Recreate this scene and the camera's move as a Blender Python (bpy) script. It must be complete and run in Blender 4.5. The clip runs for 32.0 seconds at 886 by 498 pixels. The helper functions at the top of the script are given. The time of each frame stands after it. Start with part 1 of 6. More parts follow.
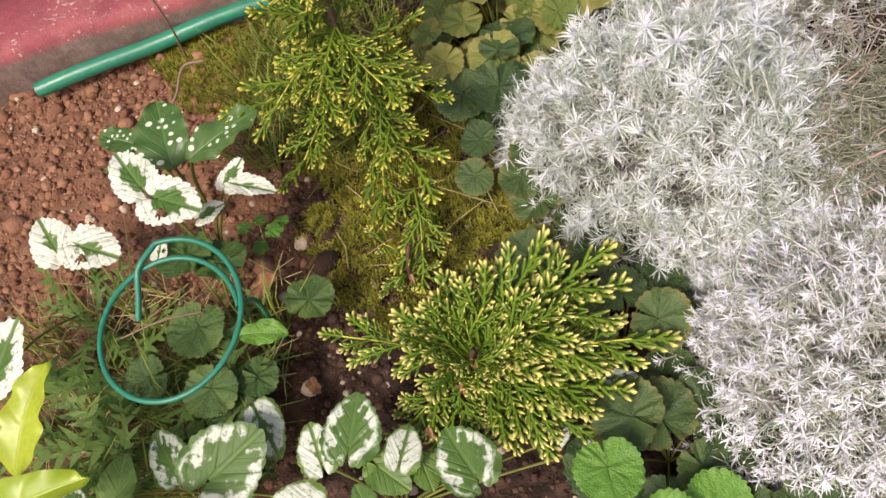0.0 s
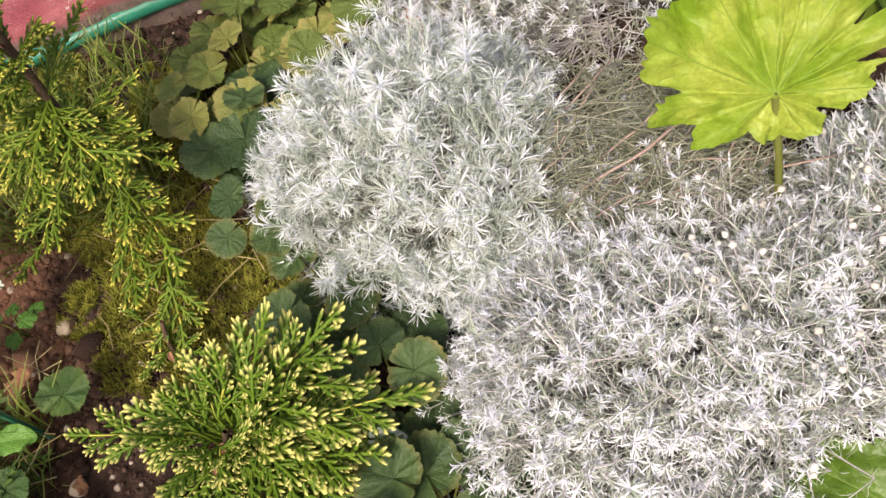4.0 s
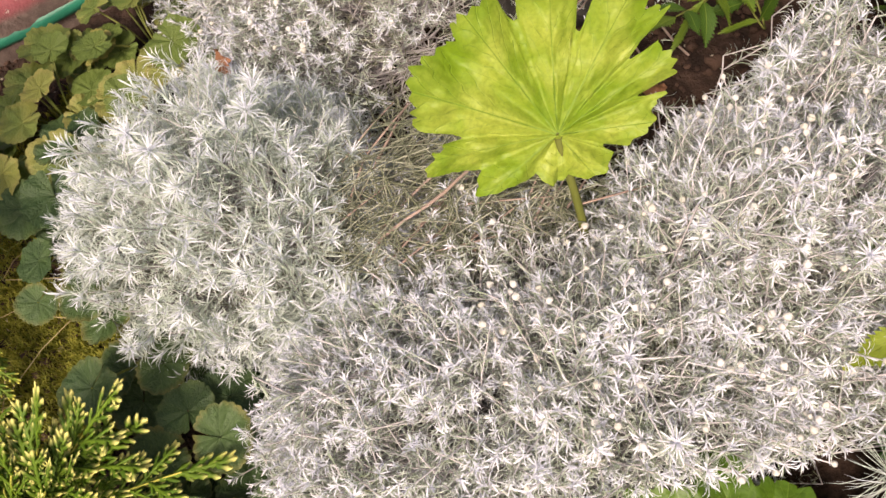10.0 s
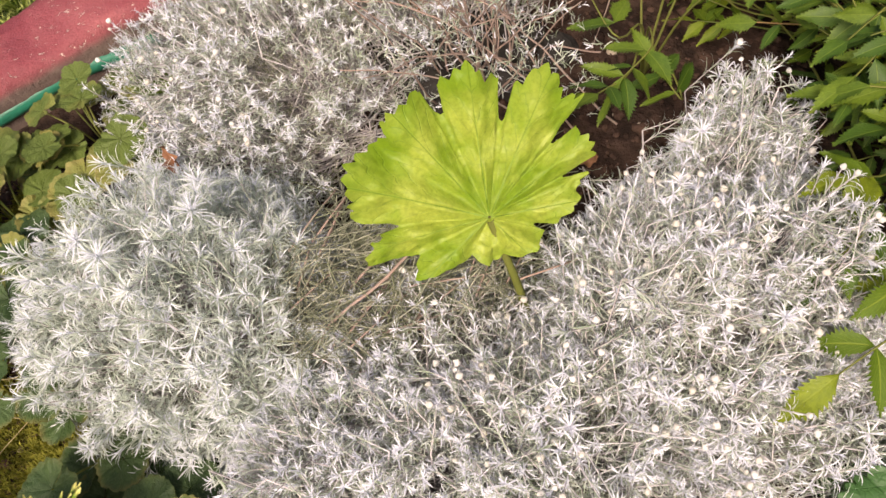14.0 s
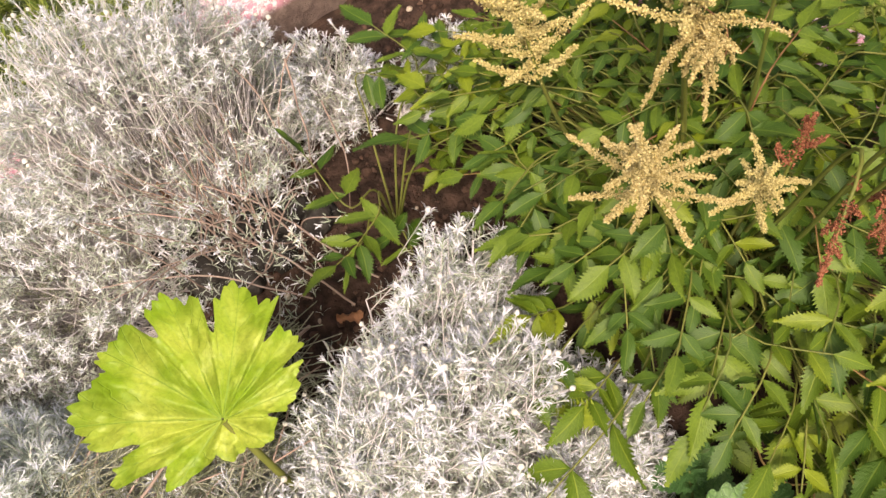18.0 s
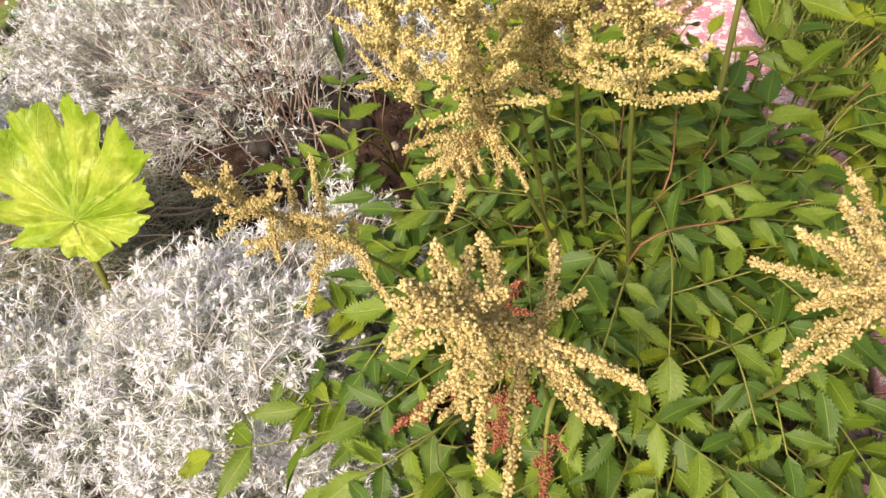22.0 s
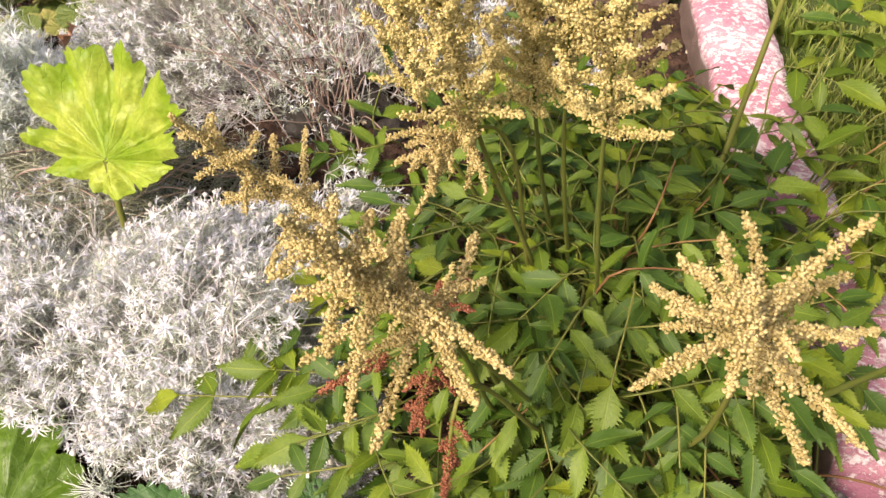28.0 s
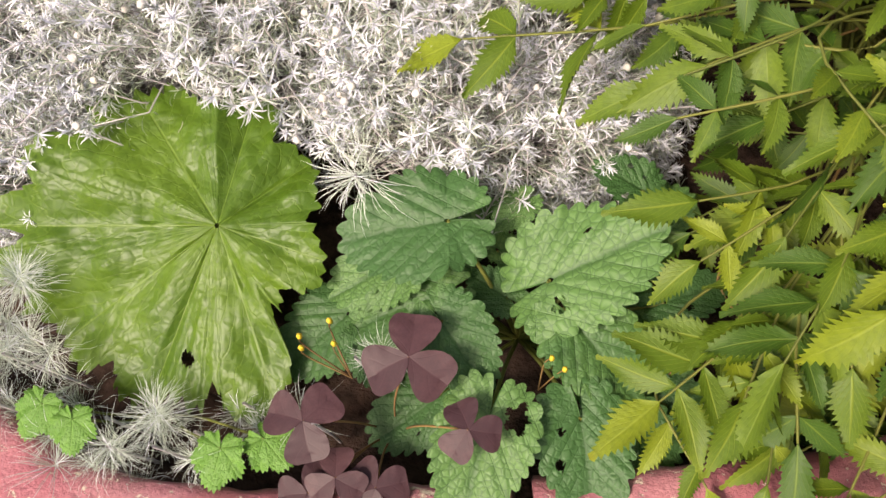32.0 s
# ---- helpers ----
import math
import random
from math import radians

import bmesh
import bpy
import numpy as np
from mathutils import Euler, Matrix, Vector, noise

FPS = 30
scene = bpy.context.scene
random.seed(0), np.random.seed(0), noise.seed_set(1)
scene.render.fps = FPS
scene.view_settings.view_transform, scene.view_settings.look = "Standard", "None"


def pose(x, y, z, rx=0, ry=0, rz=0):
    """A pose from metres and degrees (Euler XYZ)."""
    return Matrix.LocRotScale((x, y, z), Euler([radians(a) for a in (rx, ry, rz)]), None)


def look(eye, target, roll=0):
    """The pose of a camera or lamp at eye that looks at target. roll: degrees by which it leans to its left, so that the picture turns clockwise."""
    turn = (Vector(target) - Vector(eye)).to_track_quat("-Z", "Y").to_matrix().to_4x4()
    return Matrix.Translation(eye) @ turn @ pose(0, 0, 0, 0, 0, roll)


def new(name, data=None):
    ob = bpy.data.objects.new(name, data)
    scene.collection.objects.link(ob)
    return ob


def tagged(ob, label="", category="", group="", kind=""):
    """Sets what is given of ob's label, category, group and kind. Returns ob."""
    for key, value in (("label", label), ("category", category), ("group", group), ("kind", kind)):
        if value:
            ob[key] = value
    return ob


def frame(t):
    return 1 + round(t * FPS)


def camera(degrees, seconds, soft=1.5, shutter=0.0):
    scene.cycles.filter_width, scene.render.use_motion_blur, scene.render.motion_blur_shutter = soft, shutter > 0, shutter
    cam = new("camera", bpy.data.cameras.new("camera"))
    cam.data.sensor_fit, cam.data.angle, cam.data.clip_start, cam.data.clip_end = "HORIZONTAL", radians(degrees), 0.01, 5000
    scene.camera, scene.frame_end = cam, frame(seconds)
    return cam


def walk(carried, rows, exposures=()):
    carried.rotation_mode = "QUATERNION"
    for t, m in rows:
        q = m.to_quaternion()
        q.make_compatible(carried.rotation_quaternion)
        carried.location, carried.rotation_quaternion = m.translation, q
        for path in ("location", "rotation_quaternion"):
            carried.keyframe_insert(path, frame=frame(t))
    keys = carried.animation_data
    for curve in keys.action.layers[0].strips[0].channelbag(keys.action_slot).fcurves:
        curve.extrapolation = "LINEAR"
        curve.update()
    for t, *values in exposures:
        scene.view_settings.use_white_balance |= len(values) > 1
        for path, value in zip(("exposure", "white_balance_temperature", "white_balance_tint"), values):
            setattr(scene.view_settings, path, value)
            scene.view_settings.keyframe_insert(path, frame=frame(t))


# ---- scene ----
cam = camera(55.5, 32.0)
METRES, EYE, TILT, LEAN, TURN = 2.2, 0.86, -62.0, 10.0, 0.0
ROWS = [
    (0.0, 0.0, 0.0, 0.0, 0.0, 0.0, -0.0),
    (0.5, -0.0082, 0.0051, -0.0002, 2.13, 0.12, -4.95),
    (1.0, -0.0035, 0.0057, -0.0003, 1.92, 0.11, -6.86),
    (1.5, -0.0018, 0.0053, 0.0001, 1.37, 0.26, -6.59),
    (2.0, 0.0001, 0.0064, 0.0007, 1.05, 0.14, -5.86),
    (2.5, 0.0056, 0.0085, 0.0029, 0.9, -0.42, -4.4),
    (3.0, 0.0055, 0.009, 0.0035, 0.81, -0.49, -4.22),
    (3.5, 0.0301, 0.0121, 0.0087, -1.42, -0.95, -0.38),
    (4.0, 0.0756, 0.0144, 0.0216, -5.93, -0.61, 7.8),
    (4.5, 0.1026, 0.0183, 0.0202, -8.67, -0.47, 12.39),
    (6.5, 0.18, 0.0244, 0.0504, -9.21, -1.93, 14.27),
    (7.0, 0.1963, 0.0296, 0.0575, -7.35, -2.14, 12.63),
    (7.5, 0.2063, 0.0324, 0.0606, -6.92, -2.51, 11.59),
    (8.0, 0.2021, 0.0276, 0.0554, -7.18, -2.42, 11.91),
    (8.5, 0.1863, 0.027, 0.0491, -7.05, -2.16, 11.53),
    (9.0, 0.1757, 0.0278, 0.0427, -7.24, -2.27, 11.47),
    (9.5, 0.1622, 0.0251, 0.039, -7.57, -2.33, 11.65),
    (10.0, 0.1503, 0.0191, 0.0364, -7.82, -1.9, 11.49),
    (10.5, 0.1429, 0.0167, 0.0346, -7.93, -1.54, 11.69),
    (11.0, 0.142, 0.016, 0.0355, -8.5, -1.31, 12.72),
    (11.5, 0.1491, 0.0099, 0.0397, -9.24, -0.68, 14.38),
    (12.0, 0.159, 0.0076, 0.0435, -10.07, -0.41, 15.43),
    (12.5, 0.1592, 0.0081, 0.0454, -9.93, 0.0, 15.57),
    (13.0, 0.1698, 0.006, 0.0522, -10.51, 0.36, 16.16),
    (13.5, 0.1692, 0.0056, 0.0507, -10.76, 0.68, 16.2),
    (14.0, 0.1615, 0.0035, 0.0466, -9.95, 0.96, 15.14),
    (14.5, 0.1523, 0.0019, 0.0435, -9.51, 0.9, 14.26),
    (16.5, 0.1448, -0.0137, 0.0363, -9.35, 2.47, 15.68),
    (17.0, 0.1594, -0.0239, 0.0346, -10.54, 2.75, 18.95),
    (17.5, 0.2122, -0.0487, 0.0468, -12.18, 4.99, 24.2),
    (18.0, 0.2488, -0.0515, 0.0503, -13.79, 5.43, 27.09),
    (18.5, 0.2465, -0.0568, 0.0516, -15.32, 5.57, 28.07),
    (19.0, 0.2628, -0.0704, 0.046, -14.01, 6.26, 28.04),
    (19.5, 0.3159, -0.0957, 0.0229, -7.85, 7.47, 15.98),
    (20.0, 0.3418, -0.1013, 0.0179, -5.06, 8.15, 9.14),
    (20.5, 0.3529, -0.0763, 0.0411, -5.45, 7.55, 8.17),
    (21.0, 0.3616, -0.061, 0.0561, -5.39, 6.89, 5.99),
    (21.5, 0.3894, -0.0589, 0.0527, -1.66, 4.74, -0.78),
    (22.0, 0.4285, -0.0678, 0.0503, 2.43, 3.14, -8.65),
    (22.5, 0.4486, -0.0724, 0.0492, 5.04, 3.44, -14.28),
    (23.0, 0.4581, -0.0772, 0.046, 6.46, 3.39, -16.09),
    (23.5, 0.4654, -0.0814, 0.0439, 6.4, 4.21, -16.68),
    (24.0, 0.4658, -0.077, 0.0476, 5.92, 4.04, -15.95),
    (24.5, 0.4629, -0.0766, 0.0478, 6.12, 3.42, -16.59),
    (25.0, 0.461, -0.078, 0.0456, 5.84, 3.73, -17.4),
    (25.5, 0.4587, -0.0779, 0.0448, 6.05, 3.69, -18.09),
    (27.5, 0.4582, -0.0823, 0.0434, 5.51, 4.13, -19.38),
    (28.0, 0.46, -0.0796, 0.0463, 5.59, 4.12, -20.11),
    (28.5, 0.4543, -0.0778, 0.0457, 5.92, 4.12, -20.85),
    (29.0, 0.4234, -0.0504, 0.0334, 6.2, 1.75, -20.89),
    (29.5, 0.3848, -0.0141, 0.0182, 6.53, -4.16, -19.99),
    (30.0, 0.3599, 0.0032, -0.0105, 5.23, -6.11, -19.29),
    (30.5, 0.3587, 0.0141, -0.034, 5.04, -9.15, -16.12),
    (31.0, 0.3571, 0.0116, -0.042, 4.57, -10.42, -16.09),
    (31.5, 0.3564, 0.0093, -0.0448, 4.73, -10.11, -17.01),
    (32.0, 0.3553, 0.0092, -0.0455, 4.99, -9.97, -17.57),
]
walk(cam, [(t, pose(0, 0, EYE, TILT, LEAN, TURN) @ pose(METRES * x, METRES * y, METRES * z, 90 + pitch, roll, yaw)) for t, x, y, z, yaw, pitch, roll in ROWS],
     exposures=[(0.0, 0.42, 6950, 18), (1.0, 0.34, 6180, 14), (2.5, 0.38, 6150, 15), (4.0, 0.54, 6950, 16), (5.0, 0.54, 7050, 16), (7.0, 0.45, 7420, 18), (14.0, 0.46, 7400, 18), (17.0, 0.63, 7550, 17), (20.0, 0.88, 7650, 16), (28.0, 0.92, 7500, 18), (29.2, 0.80, 7050, 16), (30.0, 0.58, 7350, 15), (31.0, 0.74, 7300, 16), (32.0, 0.68, 7300, 16)])

# ---- light ----
world = bpy.data.worlds.new("overcast_sky")
world.use_nodes = True
scene.world = world
sky = world.node_tree.nodes.new("ShaderNodeTexSky")
sky.sky_type, sky.sun_disc = "NISHITA", False
sky.sun_elevation, sky.sun_rotation = radians(54), radians(200)
sky.dust_density, sky.ozone_density, sky.air_density = 6.0, 1.0, 1.0
background = world.node_tree.nodes["Background"]
world.node_tree.links.new(sky.outputs[0], background.inputs[0])
background.inputs[1].default_value = 0.098
sun = new("sun", bpy.data.lights.new("sun", "SUN"))
sun.data.energy, sun.data.angle, sun.data.color = 2.6, radians(15), (1.0, 0.95, 0.87)
sun.matrix_world = look((-0.6, -1.15, 2.6), (0.3, 0.4, 0.0))


# ---- node helpers ----
def sock(tree, socket, value):
    if isinstance(value, bpy.types.NodeSocket):
        tree.links.new(value, socket)
    elif isinstance(value, (tuple, list)) and len(value) == 3 and socket.type == "RGBA":
        socket.default_value = (*value, 1)
    else:
        socket.default_value = value


def calc(tree, op, a, b=0.0, clamp=False):
    n = tree.nodes.new("ShaderNodeMath")
    n.operation, n.use_clamp = op, clamp
    sock(tree, n.inputs[0], a)
    sock(tree, n.inputs[1], b)
    return n.outputs[0]


def blend(tree, fac, a, b, mode="MIX"):
    n = tree.nodes.new("ShaderNodeMix")
    n.data_type, n.blend_type = "RGBA", mode
    sock(tree, n.inputs[0], fac)
    sock(tree, n.inputs[6], a)
    sock(tree, n.inputs[7], b)
    return n.outputs[2]


def step(tree, value, low, high, out_low=0.0, out_high=1.0):
    n = tree.nodes.new("ShaderNodeMapRange")
    n.interpolation_type = "SMOOTHSTEP"
    for i, v in enumerate((value, low, high, out_low, out_high)):
        sock(tree, n.inputs[i], v)
    return n.outputs[0]


def noise_tex(tree, scale, detail=3.0, vec=None, rough=0.55):
    n = tree.nodes.new("ShaderNodeTexNoise")
    n.inputs["Scale"].default_value, n.inputs["Detail"].default_value = scale, detail
    n.inputs["Roughness"].default_value = rough
    if vec is not None:
        tree.links.new(vec, n.inputs["Vector"])
    return n.outputs["Fac"]


def cells(tree, scale, vec=None, feature="F1"):
    n = tree.nodes.new("ShaderNodeTexVoronoi")
    n.feature = feature
    n.inputs["Scale"].default_value = scale
    if vec is not None:
        tree.links.new(vec, n.inputs["Vector"])
    return n.outputs["Distance"]


def coords(tree):
    return tree.nodes.new("ShaderNodeTexCoord").outputs["Object"]


def place_of(tree):
    return tree.nodes.new("ShaderNodeNewGeometry").outputs["Position"]


def uv_of(tree):
    n = tree.nodes.new("ShaderNodeSeparateXYZ")
    tree.links.new(tree.nodes.new("ShaderNodeTexCoord").outputs["UV"], n.inputs[0])
    return n.outputs[0], n.outputs[1]


def own_random(tree):
    return tree.nodes.new("ShaderNodeObjectInfo").outputs["Random"]


def island_random(tree):
    return tree.nodes.new("ShaderNodeNewGeometry").outputs["Random Per Island"]


def bump(tree, height, strength=0.4, distance=0.002, normal=None):
    n = tree.nodes.new("ShaderNodeBump")
    n.inputs["Strength"].default_value, n.inputs["Distance"].default_value = strength, distance
    tree.links.new(height, n.inputs["Height"])
    if normal is not None:
        tree.links.new(normal, n.inputs["Normal"])
    return n.outputs[0]


def surface(name):
    m = bpy.data.materials.new(name)
    m.use_nodes = True
    return m, m.node_tree, m.node_tree.nodes["Principled BSDF"], m.node_tree.nodes["Material Output"]


def finish(tree, bsdf, out, colour, rough=0.6, normal=None, through_light=0.0, gloss=0.5, tint=None):
    sock(tree, bsdf.inputs["Base Color"], colour)
    sock(tree, bsdf.inputs["Roughness"], rough)
    bsdf.inputs["Specular IOR Level"].default_value = gloss
    if normal is not None:
        tree.links.new(normal, bsdf.inputs["Normal"])
    if through_light:
        thin = tree.nodes.new("ShaderNodeBsdfTranslucent")
        sock(tree, thin.inputs["Color"], tint if tint is not None else colour)
        if normal is not None:
            tree.links.new(normal, thin.inputs["Normal"])
        mixed = tree.nodes.new("ShaderNodeMixShader")
        mixed.inputs[0].default_value = through_light
        tree.links.new(bsdf.outputs[0], mixed.inputs[1])
        tree.links.new(thin.outputs[0], mixed.inputs[2])
        tree.links.new(mixed.outputs[0], out.inputs["Surface"])


# ---- materials ----
def leaf_material(name, colour, second, vein, veins=7.0, slope=0.35, rough=0.45, through_light=0.25, mottle=30.0,
                  edge=None, edge_from=0.75, variegated=None, rim_to=0.60, ragged_by=0.9, spots=None, blister=0.5, spread=0.35, vein_wide=0.1, quilt=0.0, quilt_tall=0.4, rib_tall=-0.8, net_tint=0.16, radial=False, green_core=0.0, white_more=0.0):
    """A leaf: u runs from the nearest main vein outwards, v from its foot to its rim or tip."""
    m, tree, bsdf, out = surface(name)
    u, v = uv_of(tree)
    where = coords(tree)
    patch = noise_tex(tree, mottle * 0.3, 3, where)
    fine = noise_tex(tree, mottle * 5, 4, where)
    luck = own_random(tree)
    mixed = blend(tree, step(tree, calc(tree, "ADD", patch, calc(tree, "MULTIPLY", calc(tree, "SUBTRACT", luck, 0.5), spread)), 0.35, 0.65), colour, second)
    mixed = blend(tree, calc(tree, "MULTIPLY", step(tree, fine, 0.35, 0.75), 0.35), mixed, tuple(c * 0.6 for c in colour), "MIX")
    line = calc(tree, "PINGPONG", calc(tree, "MULTIPLY", calc(tree, "SUBTRACT", v, calc(tree, "MULTIPLY", u, slope)), veins), 0.5)
    side = step(tree, line, 0.0, vein_wide, 1.0, 0.0)
    main = step(tree, calc(tree, "MULTIPLY", u, v), 0.006, 0.022, 1.0, 0.0) if radial else step(tree, u, 0.02, 0.09, 1.0, 0.0)
    ribs = calc(tree, "MAXIMUM", calc(tree, "MULTIPLY", side, 0.6), main)
    if edge:
        rim = calc(tree, "MULTIPLY", step(tree, calc(tree, "ADD", v, calc(tree, "MULTIPLY", patch, 0.5)), edge_from, edge_from + 0.5), step(tree, luck, 0.2, 0.9))
        mixed = blend(tree, rim, mixed, edge)
    if variegated:
        ragged, flecks = noise_tex(tree, mottle * 1.5, 3, where, 0.6), noise_tex(tree, mottle * 6, 3, where)
        axes = tree.nodes.new("ShaderNodeSeparateXYZ")
        tree.links.new(where, axes.inputs[0])
        ex = calc(tree, "POWER", calc(tree, "DIVIDE", calc(tree, "ABSOLUTE", axes.outputs[0]), 0.52), 2.0)
        ey = calc(tree, "POWER", calc(tree, "DIVIDE", calc(tree, "ABSOLUTE", calc(tree, "SUBTRACT", axes.outputs[1], 0.28)), 0.70), 2.0)
        out_from = calc(tree, "SQRT", calc(tree, "ADD", ex, ey))
        jag = calc(tree, "ADD", calc(tree, "MULTIPLY", ragged, ragged_by), calc(tree, "MULTIPLY", calc(tree, "SUBTRACT", luck, 0.5), 0.3))
        jag = calc(tree, "ADD", jag, calc(tree, "MULTIPLY", line, 0.35))
        centre = step(tree, calc(tree, "ADD", calc(tree, "ADD", calc(tree, "MULTIPLY", out_from, green_core), calc(tree, "MULTIPLY", u, 0.25)), jag), 0.80 - white_more, 0.94 - white_more)
        rim = step(tree, calc(tree, "ADD", out_from, calc(tree, "MULTIPLY", ragged, 0.5)), rim_to, rim_to + 0.12, 1.0, 0.0)
        band = calc(tree, "MULTIPLY", calc(tree, "MULTIPLY", centre, rim), step(tree, flecks, 0.32, 0.46, 0.45, 1.0))
        band = calc(tree, "MULTIPLY", band, step(tree, u, 0.03, 0.12))
        mixed = blend(tree, band, mixed, variegated)
    if spots:
        dots = step(tree, calc(tree, "ADD", cells(tree, 7.5, where), calc(tree, "MULTIPLY", fine, 0.12)), 0.30, 0.38, 1.0, 0.0)
        mixed = blend(tree, dots, mixed, spots)
    mixed = blend(tree, calc(tree, "MULTIPLY", ribs, 0.55), mixed, vein)
    tall = calc(tree, "ADD", calc(tree, "MULTIPLY", ribs, rib_tall), calc(tree, "MULTIPLY", fine, blister))
    if quilt:
        net = cells(tree, quilt, where, "DISTANCE_TO_EDGE")
        tall = calc(tree, "ADD", tall, calc(tree, "MULTIPLY", step(tree, net, 0.0, 0.3), quilt_tall))
        mixed = blend(tree, step(tree, net, 0.0, 0.10, net_tint, 0.0), mixed, vein)
    finish(tree, bsdf, out, mixed, rough, bump(tree, tall, 0.5, 0.0015), through_light, 0.45)
    return m


def grain_material(name, colour, second, rough=0.8, through_light=0.0, by_island=True, tip=None, tip_from=0.5, tip_to=0.95, scale=60.0, relief=0.3, gloss=0.3):
    """Fine foliage, beads and twigs: each loose piece has its own shade; v may turn to the tip's colour."""
    m, tree, bsdf, out = surface(name)
    luck = island_random(tree) if by_island else own_random(tree)
    where = place_of(tree)
    patch = noise_tex(tree, scale * 0.2, 2, where)
    fac = step(tree, calc(tree, "ADD", calc(tree, "MULTIPLY", luck, 0.6), calc(tree, "MULTIPLY", patch, 0.5)), 0.25, 0.85)
    mixed = blend(tree, fac, colour, second)
    if tip:
        u, v = uv_of(tree)
        mixed = blend(tree, step(tree, v, tip_from, tip_to), mixed, tip)
    finish(tree, bsdf, out, mixed, rough, bump(tree, noise_tex(tree, scale * 8, 3, where), relief, 0.001), through_light, gloss)
    return m


def dark_soil(tree, where, big):
    """Darker soil over the planted part of the bed; reddish crumb at its bare end."""
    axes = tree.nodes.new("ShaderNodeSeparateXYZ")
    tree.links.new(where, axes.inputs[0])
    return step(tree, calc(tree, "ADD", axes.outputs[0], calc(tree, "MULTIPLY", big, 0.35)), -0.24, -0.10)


def soil_material():
    m, tree, bsdf, out = surface("soil")
    where = place_of(tree)
    big, mid, fine = noise_tex(tree, 5, 4, where), noise_tex(tree, 45, 5, where), noise_tex(tree, 260, 4, where)
    mixed = blend(tree, step(tree, big, 0.35, 0.65), (0.20, 0.100, 0.060), (0.105, 0.054, 0.035))
    mixed = blend(tree, step(tree, mid, 0.4, 0.7, 0.0, 0.7), mixed, (0.30, 0.165, 0.105))
    mixed = blend(tree, step(tree, fine, 0.55, 0.8, 0.0, 0.6), mixed, (0.05, 0.027, 0.02))
    mixed = blend(tree, dark_soil(tree, where, big), mixed, blend(tree, step(tree, mid, 0.35, 0.7), (0.022, 0.014, 0.011), (0.075, 0.045, 0.034)))
    tall = calc(tree, "ADD", mid, calc(tree, "MULTIPLY", fine, 0.5))
    finish(tree, bsdf, out, mixed, 0.95, bump(tree, tall, 0.9, 0.006), gloss=0.15)
    return m


def crumb_material():
    m, tree, bsdf, out = surface("soil_crumbs")
    where = place_of(tree)
    luck = island_random(tree)
    mixed = blend(tree, luck, (0.17, 0.080, 0.050), (0.32, 0.170, 0.105))
    mixed = blend(tree, dark_soil(tree, where, noise_tex(tree, 5, 4, where)), mixed, blend(tree, luck, (0.030, 0.018, 0.014), (0.11, 0.065, 0.048)))
    mixed = blend(tree, step(tree, luck, 0.965, 0.98), mixed, (0.5, 0.42, 0.33))
    finish(tree, bsdf, out, mixed, 0.95, bump(tree, noise_tex(tree, 300, 4, where), 0.7, 0.003), gloss=0.15)
    return m


def ground_material():
    m, tree, bsdf, out = surface("lawn_ground")
    where = place_of(tree)
    mixed = blend(tree, step(tree, noise_tex(tree, 9, 5, where), 0.35, 0.65), (0.055, 0.085, 0.025), (0.085, 0.08, 0.04))
    finish(tree, bsdf, out, mixed, 0.95, bump(tree, noise_tex(tree, 80, 5, where), 0.8, 0.01), gloss=0.1)
    return m


def paint_material(name, paint, worn, chip, chip_from):
    m, tree, bsdf, out = surface(name)
    where = place_of(tree)
    big, mid, fine = noise_tex(tree, 14, 5, where), noise_tex(tree, 70, 6, where, 0.7), noise_tex(tree, 320, 3, where)
    mixed = blend(tree, step(tree, big, 0.35, 0.65), paint, worn)
    mixed = blend(tree, step(tree, fine, 0.35, 0.7, 0.0, 0.3), mixed, tuple(c * 0.55 for c in paint))
    stretch = tree.nodes.new("ShaderNodeMapping")
    stretch.inputs["Scale"].default_value = (1.0, 1.4, 1.0)
    tree.links.new(where, stretch.inputs["Vector"])
    flake = calc(tree, "ADD", calc(tree, "MULTIPLY", noise_tex(tree, 95, 6, stretch.outputs[0], 0.72), 0.8), calc(tree, "MULTIPLY", big, 0.2))
    chips = step(tree, flake, chip_from, chip_from + 0.04)
    mixed = blend(tree, chips, mixed, chip)
    side = tree.nodes.new("ShaderNodeSeparateXYZ")
    tree.links.new(where, side.inputs[0])
    bare = step(tree, calc(tree, "ADD", side.outputs[2], calc(tree, "MULTIPLY", big, 0.012)), 0.060, 0.076, 1.0, 0.0)
    stone = blend(tree, step(tree, mid, 0.4, 0.65), (0.15, 0.105, 0.09), (0.23, 0.17, 0.145))
    mixed = blend(tree, bare, mixed, stone)
    tall = calc(tree, "ADD", calc(tree, "ADD", mid, calc(tree, "MULTIPLY", chips, -0.5)), calc(tree, "MULTIPLY", fine, 0.4))
    finish(tree, bsdf, out, mixed, step(tree, mid, 0.3, 0.7, 0.45, 0.8), bump(tree, tall, 0.7, 0.004), gloss=0.4)
    return m


